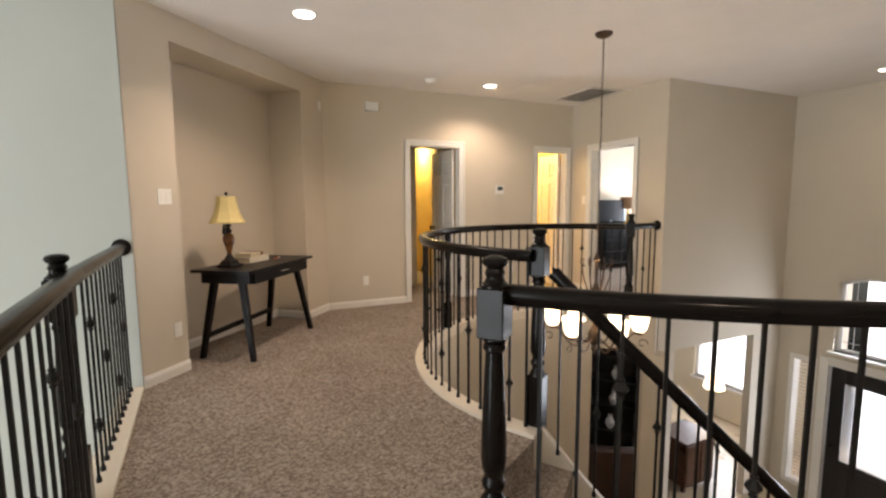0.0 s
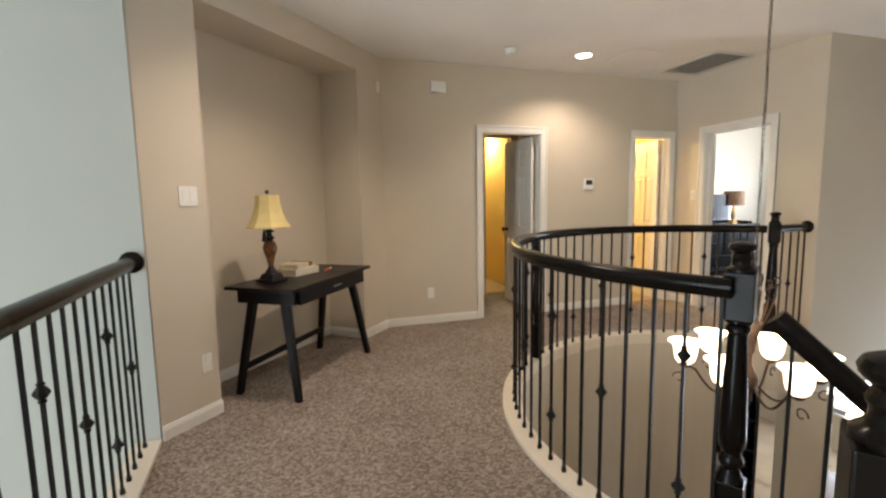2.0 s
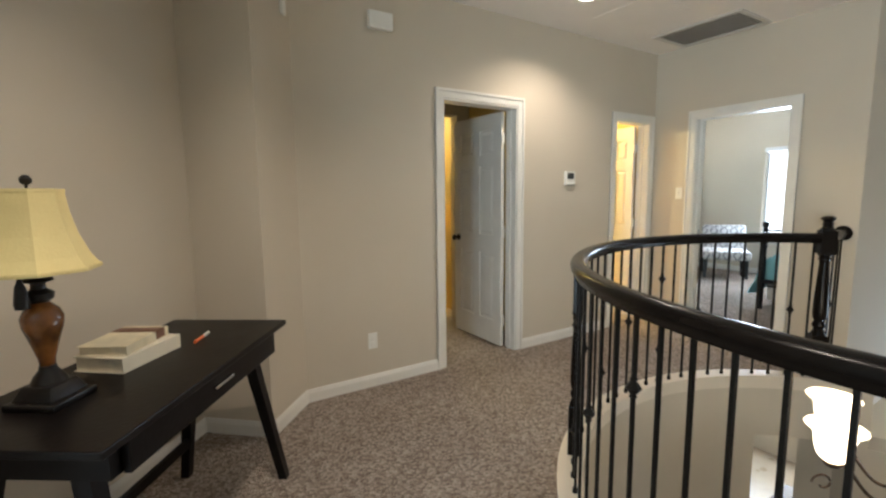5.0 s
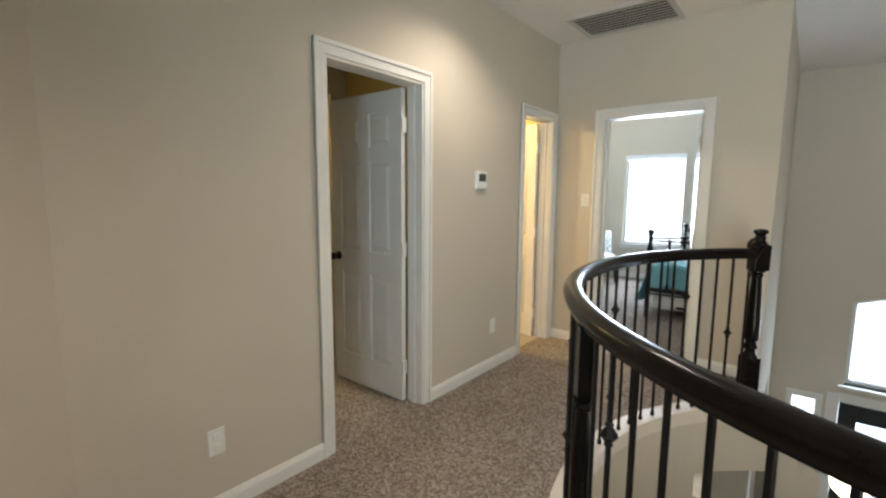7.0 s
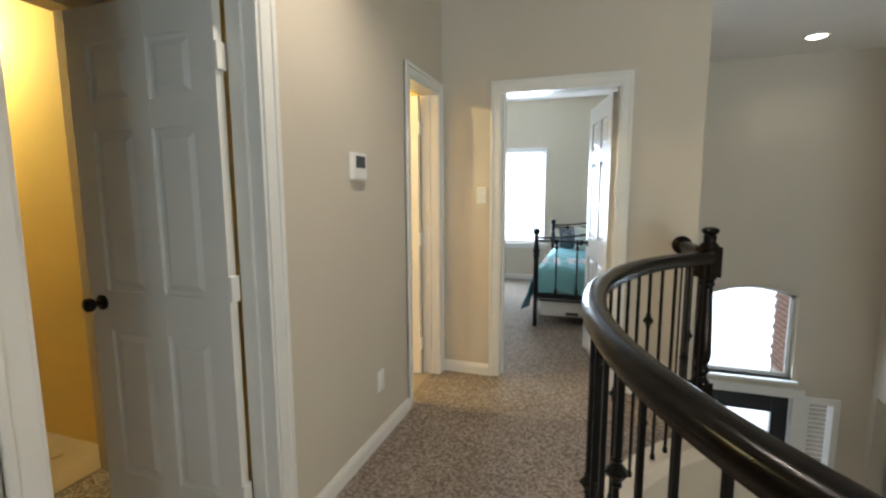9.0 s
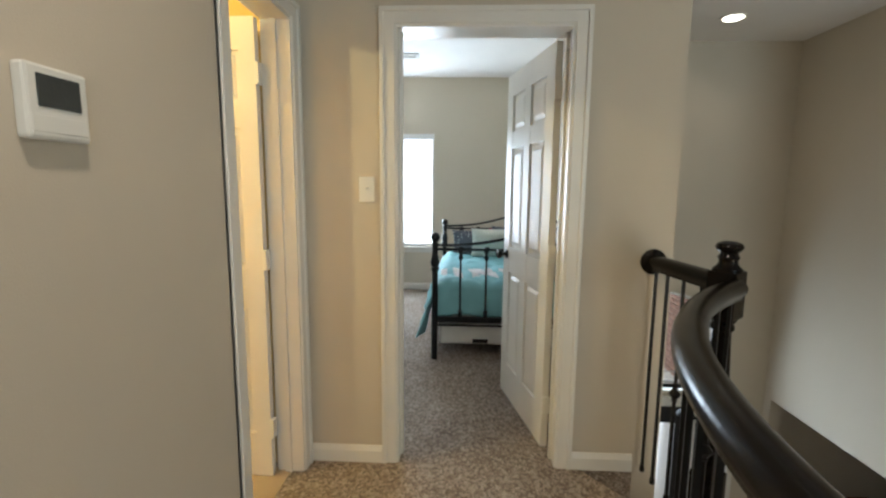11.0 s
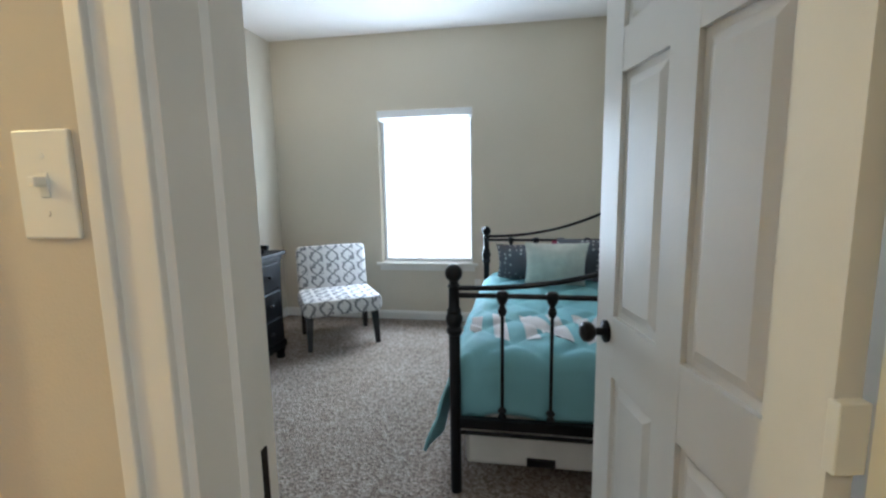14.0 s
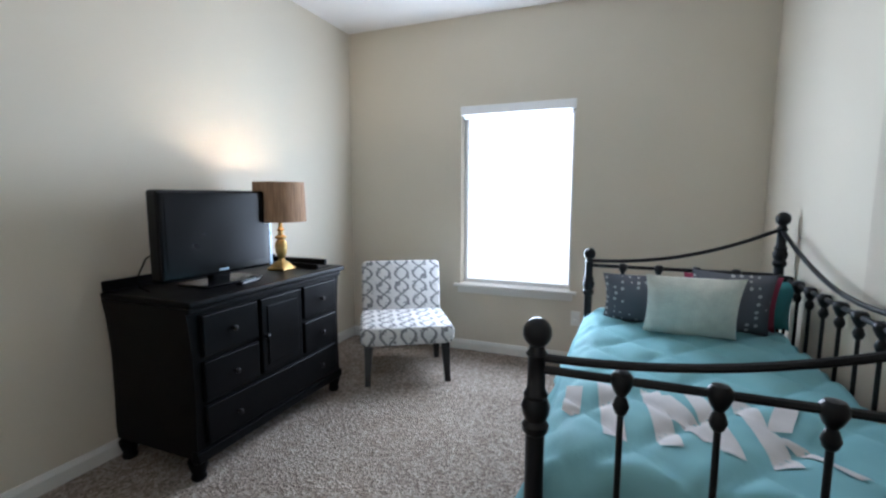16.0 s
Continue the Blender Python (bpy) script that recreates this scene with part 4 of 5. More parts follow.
part("finial", turned([(0.003, 0.60), (0.004, 0.615), (0.013, 0.622), (0.015, 0.632), (0.008, 0.642), (0.0, 0.644)], 12), BRONZE, lamp, smooth=True)

PAPER = mat("book_pages", (0.70, 0.62, 0.46), 0.85, var=0.12, scale=30, fine=200)
COVER = mat("cream_cover", (0.62, 0.55, 0.38), 0.6, var=0.2, scale=14)
COVER2 = mat("beige_cover", (0.72, 0.66, 0.52), 0.6, var=0.1)
BLUE = mat("blue_label", (0.10, 0.13, 0.30), 0.6)
BROWN = mat("brown_label", (0.16, 0.08, 0.05), 0.6)
ORANGE = mat("orange_plastic", (0.75, 0.18, 0.05), 0.4)


def book(m, w, d, h, cover, label, stripe=None):
    t = thing("book", m, label, "book", "books on the table")
    part("pages", bx(-w / 2 + 0.006, -d / 2 + 0.006, 0.003, w / 2 - 0.002, d / 2 - 0.006, h - 0.003), PAPER, t, "yellowed pages")
    bm = bmesh.new()
    box(bm, -w / 2, -d / 2, 0, w / 2, d / 2, 0.003)
    box(bm, -w / 2, -d / 2, h - 0.003, w / 2, d / 2, h)
    box(bm, -w / 2, -d / 2, 0.003, w / 2, -d / 2 + 0.004, h - 0.003)
    part("cover", bm, cover, t)
    if stripe:
        part("cover_print", bx(w * 0.18, -d / 2 - 0.001, 0.004, w * 0.40, d / 2, h + 0.001), stripe, t, "dark printed band")


bp_ = on(pose(tcx, tcy, 0, 0, 0, TA), 0.04, 0.10)
book(pose(bp_[0], bp_[1], 0.765, 0, 0, TA - 5), 0.27, 0.185, 0.052, COVER2, "thick cream hardcover book lying on the table", None)
book(pose(bp_[0] - 0.012, bp_[1] + 0.004, 0.817, 0, 0, TA + 4), 0.24, 0.165, 0.034, COVER, "cream paperback with a dark band on a book", BROWN)
pp = on(pose(tcx, tcy, 0, 0, 0, TA), 0.20, -0.04)
pen = thing("marker_pen", pose(pp[0], pp[1], 0.772, 0, 0, TA + 8), "orange and white marker pen lying on the table", "pen")
part("barrel", turned([(0.006, 0), (0.0065, 0.004), (0.0065, 0.075), (0.004, 0.08)], 10, pose(0, 0, 0, 0, 90, 0)), ORANGE, pen)
part("cap", turned([(0.0068, 0), (0.0068, 0.05), (0.005, 0.054)], 10, pose(0.078, 0, 0, 0, 90, 0)), PLATE, pen)

# ---------------------------------------------------------------- chandelier
SHG = mat("alabaster_glass", (0.95, 0.80, 0.55), 0.4, var=0.1, scale=10, emit=(1.0, 0.76, 0.48), strength=5.0)
BRZ = mat("antique_bronze", (0.085, 0.055, 0.035), 0.4, metal=0.7, var=0.4, scale=18)
HX, HY = 2.86, 2.97
ch = thing("chandelier", pose(HX, HY, 0), "lit bronze scroll chandelier with six alabaster bell shades", "chandelier")
part("canopy", turned([(0.072, CEIL), (0.070, CEIL - 0.012), (0.05, CEIL - 0.03), (0.012, CEIL - 0.04)], 24), BRZ, ch, smooth=True)
me = None
zc = CEIL - 0.05
k = 0
while zc > 0.86:
    if me is None:
        pts = [(0.009 * math.cos(a), 0, 0.021 * math.sin(a)) for a in [2 * math.pi * i / 12 for i in range(13)]]
        bm = bmesh.new()
        ringv = []
        for p in pts[:-1]:
            c = Vector(p)
            o = Vector((p[0] / 0.009, 0, p[2] / 0.021)).normalized()
            ringv.append([bm.verts.new(c + o * 0.0022 * math.cos(q) + Vector((0, 0.0022 * math.sin(q), 0))) for q in (0, 1.57, 3.14, 4.71)])
        for i in range(12):
            for j in range(4):
                bm.faces.new((ringv[i][j], ringv[(i + 1) % 12][j], ringv[(i + 1) % 12][(j + 1) % 4], ringv[i][(j + 1) % 4]))
        ob = part("chain_link", bm, BRZ, ch)
        me = ob.data
    else:
        ob = new("chain_link", me)
        ob.parent = ch
    ob.matrix_basis = pose(0, 0, zc, 0, 0, 90 * (k % 2))
    zc -= 0.037
    k += 1
part("electric_cord", tube([(0.004 * math.sin(z * 14), 0.004 * math.cos(z * 11), z) for z in [0.85 + (CEIL - 0.9) * i / 40 for i in range(41)]], 0.0025, 6), BRZ, ch)
part("column", turned([(0.012, 0.86), (0.016, 0.83), (0.03, 0.80), (0.014, 0.77), (0.012, 0.60), (0.028, 0.55), (0.045, 0.50), (0.028, 0.44), (0.016, 0.36), (0.016, 0.22), (0.04, 0.17), (0.06, 0.12), (0.05, 0.06), (0.022, 0.02), (0.03, -0.01), (0.012, -0.05), (0.0, -0.06)], 18), BRZ, ch, smooth=True)
for i in range(6):
    m = pose(0, 0, 0, 0, 0, 60 * i + 18)
    def arc_tube(pts, r):
        bm = tube([m @ Vector(p) for p in pts], r, 7)
        return bm
    # scrolls that rise and curl out at the crown
    up = [(0.02 + 0.13 * math.sin(s * 2.4) * s, 0, 0.30 + 0.50 * s) for s in [j / 14 for j in range(15)]]
    up += [(up[-1][0] + 0.03 * math.sin(q), 0, up[-1][2] + 0.03 * (math.cos(q) - 1) + 0.012 * math.sin(q)) for q in (0.5, 1.0, 1.6, 2.2, 2.9, 3.6)]
    part("scroll", arc_tube(up, 0.006), BRZ, ch, smooth=True)
    arm = [(0.04 + 0.33 * s, 0, 0.10 - 0.11 * math.sin(math.pi * min(1, s * 1.25)) + 0.07 * s * s) for s in [j / 16 for j in range(17)]]
    part("arm", arc_tube(arm, 0.008), BRZ, ch, smooth=True)
    curl = [(0.37 + 0.045 * math.cos(q) * (1 - q / 9), 0, 0.10 + 0.045 * math.sin(q) * (1 - q / 9)) for q in [j * 0.45 for j in range(13)]]
    part("curl", arc_tube([(x + 0.03, 0, z - 0.03) for x, _, z in curl], 0.005), BRZ, ch, smooth=True)
    sm_ = m @ Matrix.Translation((0.37, 0, 0.155))
    part("cup", turned([(0.012, -0.01), (0.030, 0.0), (0.040, 0.018), (0.030, 0.028)], 16, sm_), BRZ, ch, smooth=True)
    pr = [(0.034, 0.022), (0.058, 0.045), (0.070, 0.085), (0.074, 0.13), (0.082, 0.155), (0.106, 0.172), (0.110, 0.176)]
    bm = bmesh.new()
    lathe(bm, pr + [(r - 0.005, z + 0.002) for r, z in pr[::-1]], 24, sm_)
    part("shade", bm, SHG, ch, "glowing amber-rimmed alabaster glass bell", True)
for i in range(6):
    a = radians(60 * i + 18)
    bulb("chandelier_bulb", HX + 0.37 * math.cos(a), HY + 0.37 * math.sin(a), 0.37, 3, (1.0, 0.78, 0.54), 0.03)

# ---------------------------------------------------------------- bedroom: daybed
BEDIRON = mat("black_bed_metal", (0.007, 0.007, 0.008), 0.34, metal=0.2, var=0.25, scale=14, fine=90, bump=0.04, spec=0.35)
TEAL = mat("teal_comforter", (0.23, 0.455, 0.495), 0.75, var=0.10, scale=4, fine=260, bump=0.12, spec=0.2)
PALE = mat("pale_print", (0.62, 0.60, 0.60), 0.8, var=0.08, scale=12, fine=260, bump=0.1)
SHEET = mat("white_box_spring_cloth", (0.62, 0.60, 0.56), 0.85, var=0.06, scale=8, fine=180, bump=0.1)
X0, X1, YF, YB = 5.955, 7.80, 4.895, 3.91
bed = thing("daybed", pose(0, 0, 0), "black metal daybed frame with ball posts and spindles", "bed")


def post(parent, x, y, h):
    r = 0.024
    prof = [(r, 0), (r, h - 0.30), (r + 0.008, h - 0.29), (r + 0.010, h - 0.275), (r + 0.002, h - 0.262), (r + 0.009, h - 0.245), (r + 0.012, h - 0.225), (r + 0.004, h - 0.205), (r + 0.007, h - 0.195),
            (r - 0.001, h - 0.18), (r - 0.002, h - 0.10), (r + 0.004, h - 0.092), (r - 0.004, h - 0.080)]
    prof += [(0.036 * math.sin(q), h - 0.038 - 0.038 * math.cos(q)) for q in [0.55 + 0.26 * i for i in range(11)]]
    part("post", turned(prof, 20, Matrix.Translation((x, y, 0))), BEDIRON, parent, smooth=True)


post(bed, X0, YF, 1.005)
post(bed, X1, YF, 0.985)
post(bed, X0, YB, 1.22)
post(bed, X1, YB, 1.22)


def bed_end(x):
    n = 14
    top = [(x, YF - 0.02 + (YB - YF + 0.04) * i / n, 0.905 + 0.215 * (i / n) ** 2.2) for i in range(n + 1)]
    part("curved_top_rail", tube(top, 0.011, 8), BEDIRON, bed, smooth=True)
    part("spindle_rail", tube([(x, YF, 0.875), (x, YB, 0.875)], 0.011, 8), BEDIRON, bed, smooth=True)
    part("lower_rail", bx(x - 0.016, YB, 0.30, x + 0.016, YF, 0.345, bevel=0.003), BEDIRON, bed)
    part("base_rail", tube([(x, YF, 0.275), (x, YB, 0.275)], 0.009, 8), BEDIRON, bed)
    for i in range(1, 5):
        y = YF + (YB - YF) * i / 5
        spindle(x, y, 0.345, 0.875)


def spindle(x, y, z0, z1):
    prof = [(0.012, z0), (0.018, z0 + 0.012), (0.012, z0 + 0.026), (0.020, z0 + 0.040), (0.0075, z0 + 0.055), (0.0075, z1 - 0.085), (0.014, z1 - 0.078), (0.019, z1 - 0.062), (0.014, z1 - 0.046), (0.010, z1 - 0.038),
            (0.018, z1 - 0.026), (0.027, z1 - 0.004), (0.026, z1 + 0.010), (0.018, z1 + 0.020), (0.0, z1 + 0.023)]
    part("spindle", turned(prof, 12, Matrix.Translation((x, y, 0))), BEDIRON, bed, smooth=True)


bed_end(X0)
bed_end(X1)
n = 28
part("back_top_rail", tube([(X0 + (X1 - X0) * i / n, YB, 1.12 - 0.20 * math.sin(math.pi * i / n)) for i in range(n + 1)], 0.011, 8), BEDIRON, bed, smooth=True)
part("back_spindle_rail", tube([(X0, YB, 0.875), (X1, YB, 0.875)], 0.011, 8), BEDIRON, bed, smooth=True)
for i in range(1, 12):
    spindle(X0 + (X1 - X0) * i / 12, YB, 0.345, 0.875)
for y in (YF, YB):
    part("side_rail", bx(X0, y - 0.012, 0.28, X1, y + 0.012, 0.345, bevel=0.003), BEDIRON, bed)

bs = thing("box_spring", pose(0, 0, 0), "white cloth-covered box spring in the daybed", "box spring")
part("body", bx(X0 + 0.04, YB + 0.02, 0.105, X1 - 0.03, YF - 0.035, 0.40, bevel=0.02), SHEET, bs)
part("corner_guard", bx(X0 + 0.022, YF - 0.42, 0.125, X0 + 0.041, YF - 0.30, 0.155, bevel=0.002), BEDIRON, bs)
mt = thing("mattress", pose(0, 0, 0), "mattress under the teal comforter", "mattress")
part("body", bx(X0 + 0.065, YB + 0.02, 0.40, X1 - 0.03, YF - 0.04, 0.585, bevel=0.03), SHEET, mt)

BED_TOP = 0.605


def quilt(x, y):
    """Height of the comforter's top: quilted diamonds, puffs and soft waves."""
    s = 0.30
    a, b = (x * 0.9 + y) / s, (x * 0.9 - y) / s
    da, db = abs(a - round(a)), abs(b - round(b))
    seam = min(da, db)
    return BED_TOP + 0.026 * (1 - math.exp(-(seam / 0.11) ** 1.1)) - 0.008 + 0.012 * noise.noise((x * 3, y * 3, 1)) + 0.005 * noise.noise((x * 11, y * 11, 4))


cf = thing("comforter", pose(0, 0, 0), "quilted teal comforter with pale printed bars draped over the bed", "comforter")
bm = bmesh.new()
nx, ny, nd = 90, 46, 20
grid = []
for i in range(nx + 1):
    x = X0 + 0.045 + (X1 - X0 - 0.09) * i / nx
    row = []
    for j in range(ny + 1):
        y = YB + 0.035 + (YF - 0.015 - YB - 0.035) * j / ny
        e = max(0, (j / ny - 0.94) / 0.06)
        f = max(0, (0.03 - i / nx) / 0.03)
        row.append(bm.verts.new((x, y, quilt(x, y) - 0.035 * e * e - 0.05 * f * f)))
    long = 0.36 + 0.045 * math.sin(x * 2.2 + 1) + 0.03 * noise.noise((x * 2, 0, 3))
    for k in range(1, nd + 1):
        d = k / nd
        flare = 0.03 + 0.11 * d ** 1.1 + 0.025 * d * math.sin(x * 17 + 2 * noise.noise((x * 4, 2, 2))) + 0.01 * noise.noise((x * 5, d * 4, 6))
        row.append(bm.verts.new((x - 0.02 * d, YF - 0.015 + flare, BED_TOP - 0.04 - long * d)))
    grid.append(row)
edge = grid[0][:ny + 1]
for k in range(1, 11):
    s = k / 10
    row = [bm.verts.new((X0 + 0.045 - 0.016 * min(1, s * 3) + 0.004 * math.sin(v.co.y * 23), v.co.y, v.co.z - 0.23 * s - 0.01 * s * math.sin(v.co.y * 9))) for v in grid[0][:ny + 1]]
    for j in range(ny):
        bm.faces.new((edge[j], edge[j + 1], row[j + 1], row[j]))
    edge = row
for a, b in zip(grid, grid[1:]):
    for j in range(len(a) - 1):
        bm.faces.new((a[j], a[j + 1], b[j + 1], b[j]))
ob = part("cover", bm, TEAL, cf, smooth=True)
so = ob.modifiers.new("thick", "SOLIDIFY")
so.thickness, so.offset = 0.012, -1


def stroke(x0, y0, x1, y1, w):
    """A pale printed bar that lies on the comforter."""
    bm = bmesh.new()
    d = Vector((x1 - x0, y1 - y0, 0))
    s = Vector((-d.y, d.x, 0)).normalized() * w / 2
    rows, n = [], 22
    for i in range(n + 1):
        c = Vector((x0, y0, 0)) + d * i / n
        row = []
        for f in (-1, -0.5, 0, 0.5, 1):
            p = c + s * f
            row.append(bm.verts.new((p.x, p.y, quilt(p.x, p.y) + 0.0045)))
        rows.append(row)
    for a, b in zip(rows, rows[1:]):
        for j in range(4):
            bm.faces.new((a[j], a[j + 1], b[j + 1], b[j]))
    part("printed_bar", bm, PALE, cf, "pale printed bar", True)


for q in ((6.47, 4.845, 6.29, 4.84, 0.055), (6.53, 4.74, 6.18, 4.705, 0.065), (6.555, 4.60, 6.18, 4.56, 0.06), (6.50, 4.565, 6.24, 4.45, 0.06), (6.56, 4.465, 6.20, 4.41, 0.06), (6.57, 4.325, 6.19, 4.29, 0.065),
          (6.58, 4.185, 6.41, 4.255, 0.06), (6.35, 4.262, 6.20, 4.13, 0.06)):
    stroke(*q)


def pillow(m, w, h, t, material, label, puff=1.0):
    """A knife-edge pillow: x across, z up, thick in y."""
    p = thing("pillow", m, label, "pillow", "pillows on the bed")
    bm = bmesh.new()
    n = 16
    sides = []
    for s in (-1, 1):
        g = []
        for i in range(n + 1):
            r = []
            for j in range(n + 1):
                u, v = 2 * i / n - 1, 2 * j / n - 1
                b = max(0, (1 - abs(u) ** 2.6) * (1 - abs(v) ** 2.6)) ** 0.5
                pin = 1 - 0.07 * (1 - abs(v) ** 2) * (abs(u) > 0.6) * (abs(u) - 0.6) / 0.4
                pin2 = 1 - 0.07 * (1 - abs(u) ** 2) * (abs(v) > 0.6) * (abs(v) - 0.6) / 0.4
                r.append(bm.verts.new((u * w / 2 * pin, s * t / 2 * b * (1 + 0.12 * noise.noise((u * 2 + s, v * 2, w * 9))), h / 2 + v * h / 2 * pin2)))
            g.append(r)
        sides.append(g)
        for a, b in zip(g, g[1:]):
            for j in range(n):
                bm.faces.new((a[j], a[j + 1], b[j + 1], b[j]))
    bmesh.ops.remove_doubles(bm, verts=bm.verts, dist=0.0015)
    part("cover", bm, material, p, smooth=True)
    return p


def pattern_mat(name, c0, c1, scale, thr, kind="voronoi"):
    m = mat(name, c0, 0.85, bump=0.1, fine=220, spec=0.1)
    nt = m.node_tree
    tc = nt.nodes["Texture Coordinate"]
    v = nt.nodes.new("ShaderNodeTexVoronoi")
    v.inputs["Scale"].default_value = scale
    v.inputs["Randomness"].default_value = 0.35
    nt.links.new(tc.outputs["Object"], v.inputs["Vector"])
    r = nt.nodes.new("ShaderNodeValToRGB")
    r.color_ramp.interpolation = "CONSTANT"
    e = r.color_ramp.elements
    e[0].color, e[1].color, e[1].position = (*c1, 1), (*c0, 1), thr
    nt.links.new(v.outputs["Distance"], r.inputs["Fac"])
    nt.links.new(r.outputs["Color"], nt.nodes["Principled BSDF"].inputs["Base Color"])
    return m


GREYPAT = pattern_mat("grey_print_cloth", (0.14, 0.145, 0.17), (0.55, 0.55, 0.56), 26, 0.24)
CREAMP = mat("cream_knit", (0.80, 0.81, 0.74), 0.9, var=0.10, scale=18, fine=120, bump=0.5, spec=0.1)
PINK = mat("raspberry_cloth", (0.40, 0.07, 0.13), 0.85, var=0.1)
TEALP = mat("teal_pillow_cloth", (0.10, 0.36, 0.40), 0.85, var=0.1)
pillow(pose(7.66, 4.10, 0.605, 0, -14, 0) @ pose(0, 0, 0, 0, 0, 90), 0.44, 0.28, 0.11, TEALP, "teal pillow behind the others")
pillow(pose(7.60, 4.18, 0.605, 0, -14, 0) @ pose(0, 0, 0, 0, 0, 90), 0.44, 0.31, 0.11, PINK, "raspberry pink pillow behind the grey one")
pillow(pose(7.56, 4.50, 0.605, 0, -18, 0) @ pose(0, 0, 0, 0, 0, 92), 0.60, 0.30, 0.14, GREYPAT, "grey patterned pillow leaning on the headboard")
pillow(pose(7.52, 4.19, 0.605, 0, -15, 0) @ pose(0, 0, 0, 0, 0, 86), 0.36, 0.34, 0.12, GREYPAT, "grey patterned square pillow")
pillow(pose(7.37, 4.385, 0.605, 0, -22, 0) @ pose(0, 0, 0, 0, 0, 90), 0.42, 0.35, 0.13, CREAMP, "cream knitted throw pillow leaning on grey pillows")

# ---------------------------------------------------------------- bedroom: dresser, television, lamp, chair
DRESS = mat("black_dresser_wood", (0.0035, 0.0034, 0.0038), 0.36, var=0.3, scale=9, fine=55, bump=0.03, spec=0.09)
DX0, DX1, DY0, DY1 = 6.24, 7.325, 6.45, 7.005
dresser = thing("dresser", pose(0, 0, 0), "black wooden dresser with six drawers and a centre door", "dresser")
DW = DX1 - DX0


def dfront(u0, u1, z0, z1, name, parent=None, proud=0.02):
    return part(name, bx(DX0 + u0 * DW, DY0 - proud, z0, DX0 + u1 * DW, DY0 + 0.002, z1, bevel=0.008), DRESS, parent or dresser)


bm = bmesh.new()
prof = [(0.0, 0.10), (-0.004, 0.16), (0.0, 0.30), (0.002, 0.55), (-0.010, 0.72), (-0.024, 0.81)]
for sx, x in ((-1, DX0), (1, DX1)):
    cols = []
    for d, z in prof:
        cols.append([bm.verts.new((x - sx * d * (1), y, z)) for y in (DY0, DY1)] + [bm.verts.new((x - sx * 0.05, y, z)) for y in (DY1, DY0)])
    for a, b in zip(cols, cols[1:]):
        for k in range(4):
            bm.faces.new((a[k], a[(k + 1) % 4], b[(k + 1) % 4], b[k]))
    bm.faces.new(cols[0])
    bm.faces.new(cols[-1])
box(bm, DX0 + 0.05, DY0 + 0.001, 0.09, DX1 - 0.05, DY1, 0.81)
part("body", bm, DRESS, dresser, smooth=True)
part("top", bx(DX0 - 0.030, DY0 - 0.035, 0.812, DX1 + 0.045, DY1, 0.845, bevel=0.010), DRESS, dresser)
part("cornice", bx(DX0 - 0.02, DY0 - 0.018, 0.785, DX1 + 0.02, DY0 + 0.02, 0.812, bevel=0.006), DRESS, dresser)
part("base_moulding", bx(DX0 - 0.015, DY0 - 0.016, 0.09, DX1 + 0.015, DY0 + 0.03, 0.145, bevel=0.008), DRESS, dresser)
part("back_gallery", bx(DX0 - 0.02, DY1 - 0.022, 0.845, DX1 + 0.04, DY1, 0.895, bevel=0.006), DRESS, dresser)
part("side_gallery", bx(DX1 + 0.012, DY0 + 0.10, 0.845, DX1 + 0.04, DY1 - 0.022, 0.882, bevel=0.006), DRESS, dresser)


def pull(parent, u, z):
    part("knob", turned([(0.006, 0), (0.006, 0.010), (0.013, 0.016), (0.014, 0.023), (0.008, 0.028), (0, 0.029)], 12, Matrix.Translation((DX0 + u * DW, DY0 - 0.02, z)) @ pose(0, 0, 0, 90)), BRONZE, parent, smooth=True)


for u0, u1 in ((0.04, 0.345), (0.675, 0.96)):
    for z0, z1 in ((0.365, 0.555), (0.575, 0.77)):
        pull(dfront(u0, u1, z0, z1, "drawer"), (u0 + u1) / 2, (z0 + z1) / 2)
d = dfront(0.365, 0.655, 0.365, 0.77, "door")
part("door_panel", bx(DX0 + 0.40 * DW, DY0 - 0.026, 0.41, DX0 + 0.62 * DW, DY0 - 0.018, 0.725, bevel=0.003), DRESS, d)
pull(d, 0.385, 0.57)
d = dfront(0.04, 0.96, 0.16, 0.345, "drawer")
pull(d, 0.20, 0.25)
pull(d, 0.80, 0.25)
for x in (DX0 + 0.02, DX1 - 0.02):
    for y in (DY0 + 0.03, DY1 - 0.05):
        bm = turned([(0.030, 0.0), (0.036, 0.012), (0.030, 0.035), (0.042, 0.070), (0.045, 0.092)], 14, Matrix.Translation((x, y, 0)))
        part("foot", bm, DRESS, dresser, smooth=True)
TVB = mat("black_gloss_plastic", (0.003, 0.003, 0.0035), 0.2, var=0.1, bump=0.0, spec=0.25)
TVS = mat("dark_screen", (0.004, 0.004, 0.005), 0.25, var=0.05, bump=0.0, spec=0.2)
TVG = mat("silver_blue_edge", (0.32, 0.40, 0.46), 0.3, metal=0.5, var=0.1)
tv = thing("television", pose(6.635, 6.70, 0.845, 0, 0, -2) @ Matrix.Diagonal((0.92, 1, 1, 1)), "black flat-screen television standing on the dresser", "television")
part("foot", bx(-0.20, -0.115, 0, 0.20, 0.10, 0.014, bevel=0.006), TVB, tv)
part("neck", bx(-0.06, -0.01, 0.014, 0.06, 0.035, 0.08, bevel=0.005), TVB, tv)
part("cabinet", bx(-0.37, -0.03, 0.045, 0.37, 0.055, 0.485, bevel=0.016), TVB, tv)
part("screen", bx(-0.335, -0.0325, 0.095, 0.315, -0.028, 0.455, bevel=0.001), TVS, tv, "dark switched-off screen")
